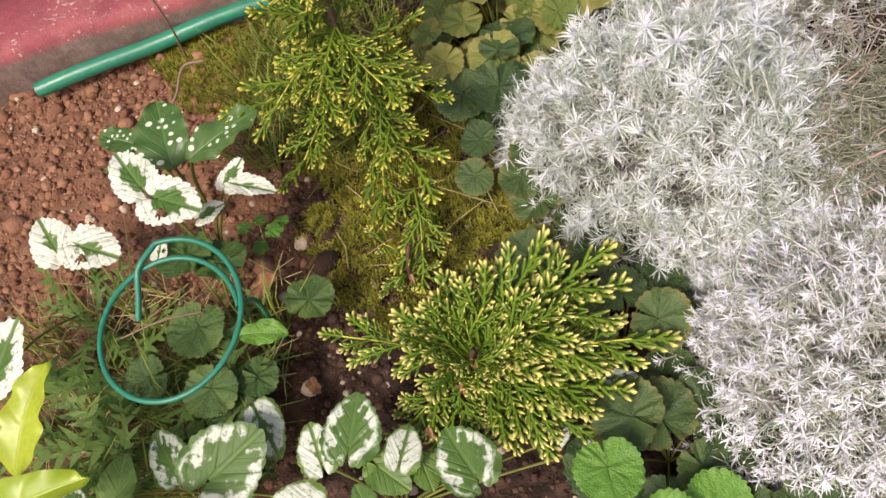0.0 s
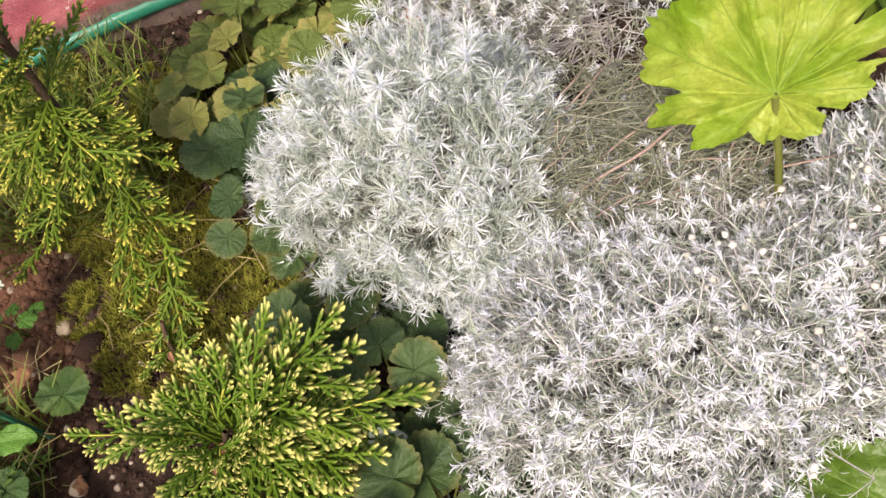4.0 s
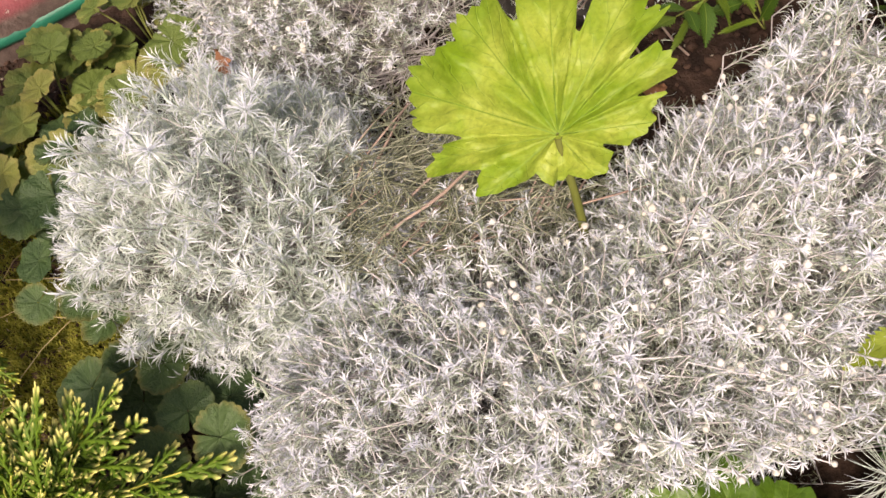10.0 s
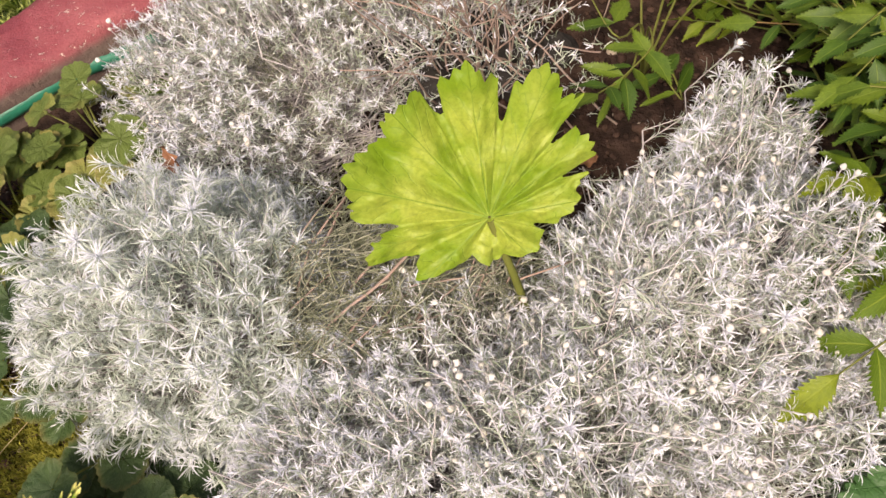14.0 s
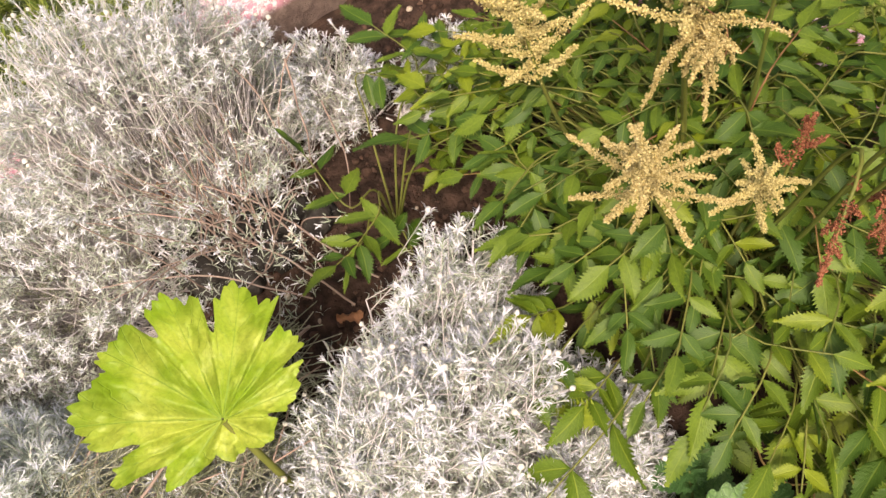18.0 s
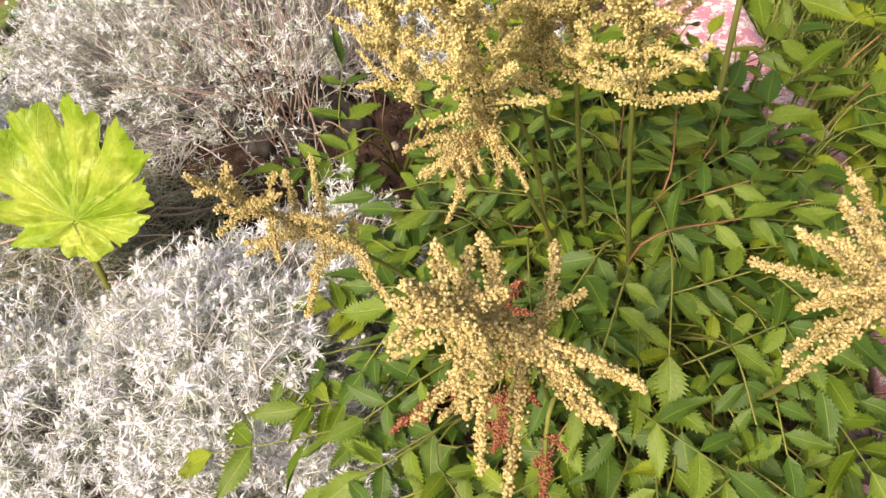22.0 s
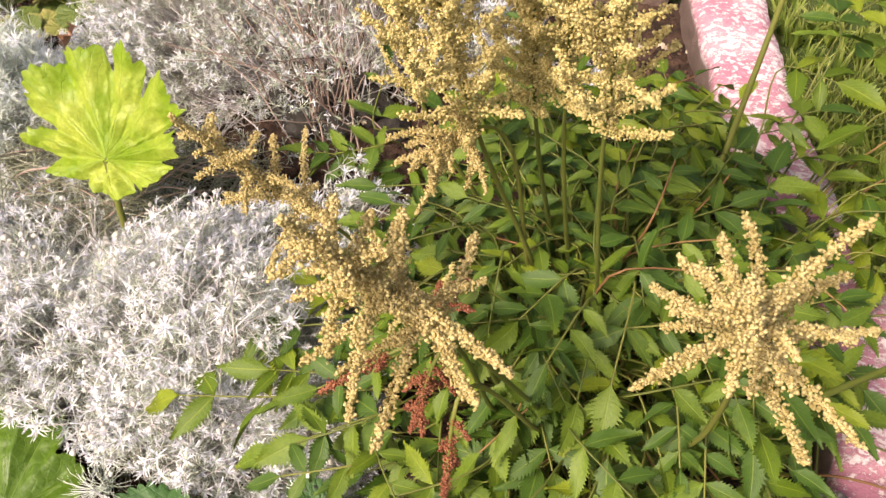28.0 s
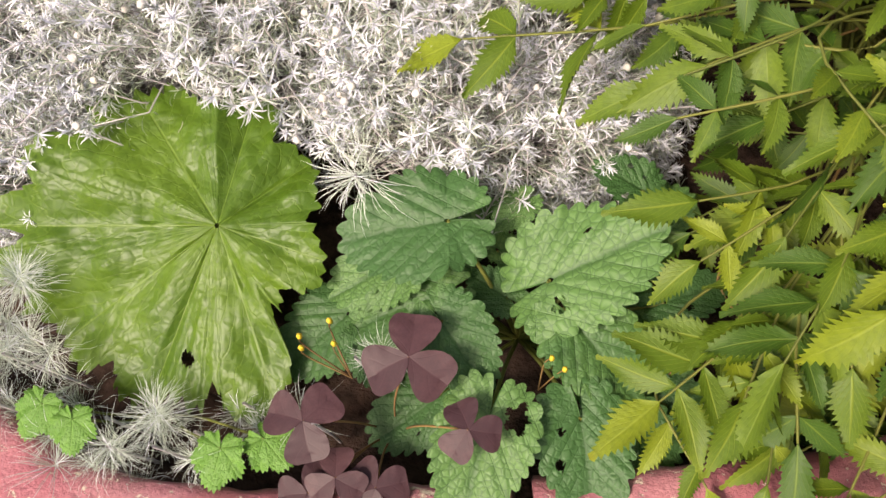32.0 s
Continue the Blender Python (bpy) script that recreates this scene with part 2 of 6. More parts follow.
def plain_material(name, colour, rough=0.5, scale=40.0, amount=0.35, relief=0.3, gloss=0.5):
    m, tree, bsdf, out = surface(name)
    where = place_of(tree)
    n, f = noise_tex(tree, scale, 4, where), noise_tex(tree, scale * 7, 3, where)
    mixed = blend(tree, step(tree, n, 0.35, 0.7, 0.0, amount), colour, tuple(c * 0.45 for c in colour))
    mixed = blend(tree, step(tree, f, 0.5, 0.8, 0.0, amount), mixed, tuple(min(1, c * 1.5 + 0.03) for c in colour))
    finish(tree, bsdf, out, mixed, step(tree, n, 0.3, 0.7, rough * 0.8, min(1, rough * 1.25)), bump(tree, f, relief, 0.0015), gloss=gloss)
    return m


SOIL, CRUMB, LAWN = soil_material(), crumb_material(), ground_material()
PAINT_RED = paint_material("red_kerb_paint", (0.26, 0.054, 0.068), (0.35, 0.098, 0.108), (0.66, 0.50, 0.44), 0.58)
PAINT_ROSE = paint_material("rose_kerb_paint", (0.38, 0.125, 0.15), (0.48, 0.21, 0.23), (0.70, 0.60, 0.48), 0.57)
PAINT_PINK = paint_material("faded_pink_kerb_paint", (0.52, 0.21, 0.285), (0.64, 0.36, 0.43), (0.80, 0.68, 0.70), 0.495)
PIPE_GREEN = plain_material("green_plastic_pipe", (0.02, 0.21, 0.13), 0.35, 25, 0.4)
WIRE_GREEN = plain_material("green_coated_wire", (0.015, 0.19, 0.12), 0.35, 60, 0.3)
SILVER = grain_material("silver_needles", (0.34, 0.42, 0.28), (0.63, 0.67, 0.58), 0.8, 0.22, tip=(0.84, 0.845, 0.925), tip_from=0.2, tip_to=0.75)
SILVER_GREEN = grain_material("silver_green_needles", (0.50, 0.58, 0.46), (0.70, 0.75, 0.68), 0.8, 0.30, tip=(0.83, 0.85, 0.92), tip_from=0.2, tip_to=0.85)
SILVER_DRY = grain_material("withered_needles", (0.22, 0.24, 0.15), (0.46, 0.46, 0.36), 0.9, 0.15)
SILVER_STEM = grain_material("felted_stems", (0.48, 0.44, 0.44), (0.74, 0.69, 0.72), 0.85)
TWIG = grain_material("brown_twigs", (0.15, 0.095, 0.07), (0.26, 0.17, 0.13), 0.85)
TWIG_PALE = grain_material("grey_brown_twigs", (0.27, 0.17, 0.13), (0.42, 0.33, 0.29), 0.85)
BUD = grain_material("white_buds", (0.74, 0.70, 0.62), (0.86, 0.83, 0.80), 0.8, 0.15, scale=90, relief=0.8)
THUJA = grain_material("thuja_scales", (0.085, 0.155, 0.012), (0.175, 0.255, 0.022), 0.5, 0.18, tip=(0.70, 0.64, 0.12), tip_from=0.48, tip_to=0.95, relief=0.6)
THUJA_GOLD = grain_material("gold_tipped_thuja_scales", (0.075, 0.155, 0.012), (0.16, 0.26, 0.024), 0.5, 0.2, tip=(0.86, 0.80, 0.26), tip_from=0.48, tip_to=0.95, relief=0.6)
BARK = plain_material("thuja_bark", (0.12, 0.07, 0.045), 0.9, 50, 0.5, 0.8)
MOSS = grain_material("moss", (0.12, 0.15, 0.018), (0.27, 0.26, 0.035), 0.9, 0.15, tip=(0.38, 0.36, 0.06))
GRASS = grain_material("grass", (0.10, 0.17, 0.025), (0.24, 0.30, 0.055), 0.6, 0.25, tip=(0.34, 0.38, 0.11))
STRAW = grain_material("straw", (0.36, 0.28, 0.13), (0.5, 0.42, 0.22), 0.8)
SEED = grain_material("seed_capsules", (0.52, 0.41, 0.16), (0.78, 0.66, 0.34), 0.8, 0.3, scale=120, relief=0.6)
SEED_GREEN = grain_material("greenish_seed_capsules", (0.60, 0.50, 0.20), (0.86, 0.75, 0.37), 0.8, 0.3, scale=120, relief=0.6)
SEED_BROWN = grain_material("rust_brown_capsules", (0.20, 0.06, 0.03), (0.40, 0.16, 0.09), 0.85, 0.1, scale=120, relief=0.6)
STALK = grain_material("astilbe_stalks", (0.10, 0.125, 0.025), (0.17, 0.18, 0.04), 0.55, by_island=False)
STALK_RED = grain_material("reddish_stalks", (0.22, 0.11, 0.05), (0.26, 0.16, 0.06), 0.6, by_island=False)
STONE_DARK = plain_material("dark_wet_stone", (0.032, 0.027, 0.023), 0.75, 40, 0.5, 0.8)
STONE = plain_material("pale_stone", (0.50, 0.40, 0.30), 0.85, 50, 0.4, 0.5)
DRY_LEAF = plain_material("dry_leaf", (0.36, 0.17, 0.09), 0.8, 60, 0.5, 0.6)
BIG_LEAF = leaf_material("lime_leaf", (0.25, 0.40, 0.022), (0.50, 0.59, 0.09), (0.17, 0.33, 0.03), 5, 0.6, 0.46, 0.36, 8, edge=(0.17, 0.33, 0.012), edge_from=0.95, blister=0.03, radial=True, quilt=15.0, quilt_tall=0.3, rib_tall=-0.8, spread=0.0, vein_wide=0.05)
BROAD_LEAF = leaf_material("broad_green_leaf", (0.060, 0.130, 0.006), (0.100, 0.185, 0.011), (0.15, 0.24, 0.03), 5, 0.6, 0.45, 0.1, 7, blister=0.03, radial=True, quilt=22.0, quilt_tall=0.3, rib_tall=-0.4, spread=0.0, vein_wide=0.06)
ASTILBE = leaf_material("astilbe_leaflet", (0.045, 0.105, 0.008), (0.128, 0.200, 0.014), (0.17, 0.24, 0.03), 9, 0.45, 0.55, 0.14, 3.0, edge=(0.36, 0.34, 0.04), edge_from=1.1, blister=0.3, spread=0.6, rib_tall=-0.3)
ASTILBE_PALE = leaf_material("yellowing_astilbe_leaflet", (0.088, 0.155, 0.007), (0.200, 0.260, 0.013), (0.24, 0.30, 0.03), 9, 0.45, 0.55, 0.16, 3.0, edge=(0.46, 0.36, 0.03), edge_from=1.1, blister=0.3, spread=0.6, rib_tall=-0.3)
BALM = leaf_material("crenate_leaf", (0.058, 0.150, 0.040), (0.125, 0.255, 0.068), (0.040, 0.105, 0.028), 7, 0.5, 0.5, 0.2, 3.0, blister=0.06, quilt=15.0, quilt_tall=0.4, rib_tall=-0.5, net_tint=0.6, vein_wide=0.07, spread=0.9)
LAMIUM = leaf_material("silver_variegated_leaf", (0.075, 0.16, 0.03), (0.13, 0.22, 0.045), (0.11, 0.20, 0.05), 5, 0.5, 0.55, 0.2, 3.0, variegated=(0.62, 0.68, 0.60), rim_to=1.0, green_core=0.30, white_more=0.16, blister=0.3)
LAMIUM_YOUNG = leaf_material("white_rimmed_leaf", (0.075, 0.17, 0.03), (0.12, 0.22, 0.04), (0.11, 0.20, 0.05), 5, 0.5, 0.55, 0.2, 3.0, variegated=(0.76, 0.80, 0.70), rim_to=1.9, green_core=0.85, ragged_by=0.75, white_more=0.04, blister=0.3)
SPOTTED = leaf_material("spotted_leaf", (0.065, 0.145, 0.035), (0.12, 0.21, 0.055), (0.10, 0.22, 0.06), 5, 0.5, 0.4, 0.2, 3.0, spots=(0.72, 0.80, 0.66), blister=0.4)
ROUND_LEAF = leaf_material("scalloped_hairy_leaf", (0.055, 0.12, 0.028), (0.11, 0.19, 0.042), (0.115, 0.195, 0.06), 4, 0.5, 0.6, 0.2, 3.0, edge=(0.26, 0.20, 0.05), edge_from=1.0, blister=0.4, quilt=8.0, radial=True)
ROUND_DARK = leaf_material("dark_hairy_leaf", (0.030, 0.066, 0.018), (0.062, 0.112, 0.030), (0.11, 0.17, 0.06), 4, 0.5, 0.6, 0.12, 3.0, edge=(0.22, 0.17, 0.045), edge_from=1.0, blister=0.4, quilt=8.0, radial=True)
ROUND_YELLOW = leaf_material("yellowing_hairy_leaf", (0.110, 0.160, 0.028), (0.235, 0.245, 0.055), (0.19, 0.24, 0.07), 4, 0.5, 0.6, 0.15, 3.0, edge=(0.30, 0.26, 0.08), edge_from=0.90, blister=0.4, quilt=8.0, radial=True, spread=0.7)
FRESH_LEAF = leaf_material("fresh_scalloped_leaf", (0.09, 0.24, 0.03), (0.13, 0.30, 0.04), (0.20, 0.36, 0.09), 4, 0.5, 0.5, 0.2, 3.0, blister=0.3, quilt=9.0, radial=True)
OXALIS = leaf_material("purple_leaflet", (0.060, 0.026, 0.032), (0.095, 0.042, 0.048), (0.075, 0.032, 0.038), 2, 0.5, 0.55, 0.12, 3.0, blister=0.05, rib_tall=-0.1)
PURPLE_LEAF = leaf_material("dark_purple_leaf", (0.042, 0.034, 0.034), (0.075, 0.045, 0.042), (0.07, 0.09, 0.05), 4, 0.5, 0.35, 0.1, 3.0, blister=0.5)
HOSTA = leaf_material("yellow_green_smooth_leaf", (0.30, 0.44, 0.03), (0.46, 0.56, 0.05), (0.50, 0.60, 0.10), 2, 0.1, 0.35, 0.3, 3.0, blister=0.1)
FRESH_DULL = leaf_material("plain_green_leaf", (0.075, 0.16, 0.03), (0.13, 0.235, 0.045), (0.16, 0.27, 0.08), 5, 0.5, 0.5, 0.2, 3.0, blister=0.3)
WEED = leaf_material("cut_weed_leaf", (0.085, 0.17, 0.030), (0.16, 0.26, 0.055), (0.2, 0.3, 0.1), 5, 0.5, 0.55, 0.25, 3.0)
FLOWER_YELLOW = plain_material("small_yellow_flower", (0.75, 0.55, 0.04), 0.6, 90, 0.2)


# ---- mesh tools ----
class Bag:
    """Gathers the points, faces and UVs of one mesh."""

    def __init__(self):
        self.v, self.q, self.t, self.uv, self.n = [], [], [], [], 0

    def add(self, v, q=None, t=None, uv=None):
        v = np.asarray(v, float)
        self.v.append(v)
        self.uv.append(np.zeros((len(v), 2)) if uv is None else np.asarray(uv, float))
        if q is not None and len(q):
            self.q.append(np.asarray(q) + self.n)
        if t is not None and len(t):
            self.t.append(np.asarray(t) + self.n)
        self.n += len(v)
        return self

    def parts(self):
        q = np.concatenate(self.q) if self.q else np.zeros((0, 4), int)
        t = np.concatenate(self.t) if self.t else np.zeros((0, 3), int)
        return np.concatenate(self.v), q, t, np.concatenate(self.uv)

    def scatter(self, shape, turns, spots):
        """Copies of shape (points, quads, triangles, UVs), turned by turns (n, 3, 3) and moved to spots (n, 3)."""
        v, q, t, uv = shape
        n, k = len(spots), len(v)
        if not n:
            return self
        moved = np.einsum("nij,kj->nki", turns, v) + np.asarray(spots)[:, None, :]
        step_by = (np.arange(n) * k)[:, None, None]
        return self.add(moved.reshape(-1, 3), (q[None] + step_by).reshape(-1, 4) if len(q) else None, (t[None] + step_by).reshape(-1, 3) if len(t) else None, np.tile(uv, (n, 1)))

    def mesh(self, name, material, smooth=True):
        v, q, t, uv = self.parts()
        me = bpy.data.meshes.new(name)
        loops = np.concatenate([q.ravel(), t.ravel()]).astype(np.int32)
        sizes = np.concatenate([np.full(len(q), 4), np.full(len(t), 3)]).astype(np.int32)
        me.vertices.add(len(v))
        me.vertices.foreach_set("co", v.astype(np.float32).ravel())
        me.loops.add(len(loops))
        me.loops.foreach_set("vertex_index", loops)
        me.polygons.add(len(sizes))
        me.polygons.foreach_set("loop_start", np.concatenate([[0], np.cumsum(sizes)[:-1]]).astype(np.int32))
        me.polygons.foreach_set("use_smooth", np.full(len(sizes), smooth))
        layer = me.uv_layers.new(name="UVMap")
        layer.data.foreach_set("uv", uv[loops].astype(np.float32).ravel())
        me.update(calc_edges=True)
        me.validate()
        me.materials.append(material)
        return me


def thing(name, spot, label, category, group="", kind=""):
    ob = new(name)
    ob.empty_display_size = 0.02
    ob.location = spot
    return tagged(ob, label, category, group, kind)


def part(name, mesh, parent, m=None, label=""):
    """A mesh under a thing (an Empty that is only moved) or under a part that stands unturned."""
    ob = new(name, mesh)
    ob.parent = parent
    if parent.parent is None:
        ob.matrix_parent_inverse = Matrix.Translation(-parent.location)
    if m is not None:
        ob.matrix_basis = m
    if label:
        tagged(ob, label)
    return ob


def whole(name, mesh, label, category, kind="", group=""):
    return tagged(new(name, mesh), label, category, group, kind)


def unit(a):
    a = np.asarray(a, float)
    return a / np.maximum(np.linalg.norm(a, axis=-1, keepdims=True), 1e-9)


def tubes(bag, points, radii, sides=4, caps=True):
    """Tubes along many curves at once: points (n, k, 3), radii (n, k) or (k,)."""
    points = np.asarray(points, float)
    n, k, _ = points.shape
    radii = np.broadcast_to(np.asarray(radii, float), (n, k))
    along = unit(np.gradient(points, axis=1))
    ref = np.where(np.abs(along[:, :1, 2:3]) > 0.8, np.array([1.0, 0.2, 0]), np.array([0, 0.1, 1.0]))
    a = unit(np.cross(along, np.broadcast_to(ref, along.shape)))
    b = np.cross(along, a)
    ang = np.arange(sides) * 2 * np.pi / sides
    ring = a[:, :, None] * np.cos(ang)[:, None] + b[:, :, None] * np.sin(ang)[:, None]
    v = points[:, :, None] + ring * radii[:, :, None, None]
    i, j = np.meshgrid(np.arange(k - 1), np.arange(sides), indexing="ij")
    nj = (j + 1) % sides
    quad = np.stack([i * sides + j, i * sides + nj, (i + 1) * sides + nj, (i + 1) * sides + j], -1).reshape(-1, 4)
    q = (quad[None] + (np.arange(n) * k * sides)[:, None, None]).reshape(-1, 4)
    uv = np.zeros((n, k, sides, 2))
    uv[..., 1] = np.linspace(0, 1, k)[None, :, None]
    uv[..., 0] = 0.5
    return bag.add(v.reshape(-1, 3), q, None, uv.reshape(-1, 2))


def curve(points, n):
    """A smooth curve of n points through a few."""
    p = np.asarray(points, float)
    x = np.concatenate([[0], np.cumsum(np.linalg.norm(np.diff(p, axis=0), axis=1))])
    s = np.linspace(0, x[-1], n)
    slope = np.gradient(p, x, axis=0)
    i = np.clip(np.searchsorted(x, s, side="right") - 1, 0, len(p) - 2)
    h = (x[i + 1] - x[i])[:, None]
    f = ((s - x[i]) / h[:, 0])[:, None]
    return (2 * f**3 - 3 * f**2 + 1) * p[i] + (f**3 - 2 * f**2 + f) * h * slope[i] + (-2 * f**3 + 3 * f**2) * p[i + 1] + (f**3 - f**2) * h * slope[i + 1]


def turn_to(ahead, up=(0, 0, 1), spin=None):
    """Turns (n, 3, 3) whose y axis looks ahead and whose z axis keeps near up; spin in radians about y."""
    y = unit(ahead)
    up = np.broadcast_to(np.asarray(up, float), y.shape)
    x = np.cross(y, up)
    bad = np.linalg.norm(x, axis=-1) < 1e-3
    x[bad] = (1, 0, 0)
    x = unit(x)
    z = np.cross(x, y)
    if spin is not None:
        c, s = np.cos(spin)[:, None], np.sin(spin)[:, None]
        x, z = x * c + z * s, z * c - x * s
    return np.stack([x, y, z], -1)


def leaf_pose(foot, tip, roll=0.0, wide=1.0, tilt=0.0):
    """Lays a leaf of unit length from foot to tip."""
    y = Vector(tip) - Vector(foot)
    size = y.length
    y.normalize()
    x = y.cross(Vector((0, 0, 1)))
    x = x.normalized() if x.length > 1e-4 else Vector((1, 0, 0))
    z = x.cross(y)
    m = Matrix((x, y, z)).transposed().to_4x4()
    return Matrix.Translation(foot) @ m @ pose(0, 0, 0, 0, roll, 0) @ Matrix.Diagonal((size * wide, size, size, 1))


def sheet(rows, cols):
    i, j = np.meshgrid(np.arange(rows - 1), np.arange(cols - 1), indexing="ij")
    return np.stack([i * cols + j, i * cols + j + 1, (i + 1) * cols + j + 1, (i + 1) * cols + j], -1).reshape(-1, 4)


def blade(width=0.45, ns=36, nt=5, teeth=0, depth=0.12, foot=0.6, end=0.9, heart=0.0, fold=0.25, droop=0.2, wave=0.02, veins=7, bulge=0.012, seed=0, round_teeth=False, holes=()):
    """A leaf of unit length along y, its face up."""
    rng = np.random.default_rng(seed)
    s, t = np.linspace(0, 1, ns + 1), np.linspace(-1, 1, 2 * nt + 1)
    S, T = np.meshgrid(s, t, indexing="ij")
    top = (foot / (foot + end)) ** foot * (end / (foot + end)) ** end
    prof = np.clip(S, 0, 1) ** foot * np.clip(1 - S, 0, 1) ** end / top
    if teeth:
        ph = S * teeth + 0.13 * np.sign(T)
        cut = np.abs(np.sin(np.pi * ph)) ** 0.7 if round_teeth else 1 - np.mod(ph, 1.0)
        prof = prof * (1 - depth * (1 - cut) * np.abs(T) ** 3) + 0.0
    uneven = 1 + 0.06 * np.sin(5 * S + rng.uniform(0, 6)) * np.sign(T)
    X = T * prof * width * 0.5 * uneven
    Y = S - heart * np.abs(T) ** 1.5 * (1 - S) ** 3 + 0.05 * np.abs(T) * prof
    hump = np.abs(np.sin(np.pi * veins * (S - 0.3 * np.abs(T)))) * (1 - np.abs(T) ** 6) * np.minimum(1, np.abs(T) * 4)
    Z = np.abs(X) * fold - droop * S**2 + bulge * hump * prof
    Z = Z + wave * np.sin(S * 9 + np.sign(T) * rng.uniform(1, 3) + rng.uniform(0, 6)) * T**2 + wave * 0.7 * np.sin(S * 23 + T * 2 + seed) * np.abs(T) ** 3
    X = X + 0.03 * np.sin(S * 3 + rng.uniform(0, 6)) * S
    v = np.stack([X, Y, Z], -1).reshape(-1, 3)
    q = sheet(ns + 1, 2 * nt + 1)
    for hs, ht, hr in holes:
        mid = np.stack([S, T * width], -1).reshape(-1, 2)[q].mean(1)
        q = q[np.hypot(mid[:, 0] - hs, mid[:, 1] - ht * width) > hr]
    return Bag().add(v, q, None, np.stack([np.abs(T), S], -1).reshape(-1, 2))


def leaflet(width=0.42, teeth=11, depth=0.24, foot=0.75, end=1.0, fold=0.3, droop=0.2, wave=0.025, seed=0):
    """A sharply saw-toothed leaflet of unit length along y, its face up."""
    r = np.random.default_rng(seed)
    rows = np.concatenate([[0.0], np.linspace(0.10, 0.93, 2 * teeth), [1.0]])
    t = np.array([-1, -0.55, 0, 0.55, 1.0])
    S, T = np.meshgrid(rows, t, indexing="ij")
    top = (foot / (foot + end)) ** foot * (end / (foot + end)) ** end
    prof = S**foot * (1 - S) ** end / top
    point = np.zeros(len(rows))
    point[2:-1:2] = 1.0
    size = 1 + 0.35 * r.normal(0, 1, len(rows)) * point
    rim = (np.abs(T) > 0.9) * (point * size)[:, None]
    X = T * (prof * (1 - depth * (np.abs(T) > 0.9)) + rim * depth * (0.25 + 0.75 * prof)) * width * 0.5
    X = X * (1 + 0.08 * np.sin(4 * S + r.uniform(0, 6)) * np.sign(T)) + 0.05 * np.sin(S * 2.6 + r.uniform(0, 6)) * S
    Y = S + 0.5 * rim / teeth + 0.06 * np.abs(T) * prof
    Z = np.abs(T * prof) * width * 0.5 * fold - droop * S**2 + wave * np.sin(S * 8 + np.sign(T) + r.uniform(0, 6)) * T**2 + 0.008 * (np.arange(len(rows)) % 2)[:, None] * (np.abs(T) > 0.4)
    return Bag().add(np.stack([X, Y, Z], -1).reshape(-1, 3), sheet(len(rows), 5), None, np.stack([np.abs(T), S], -1).reshape(-1, 2))


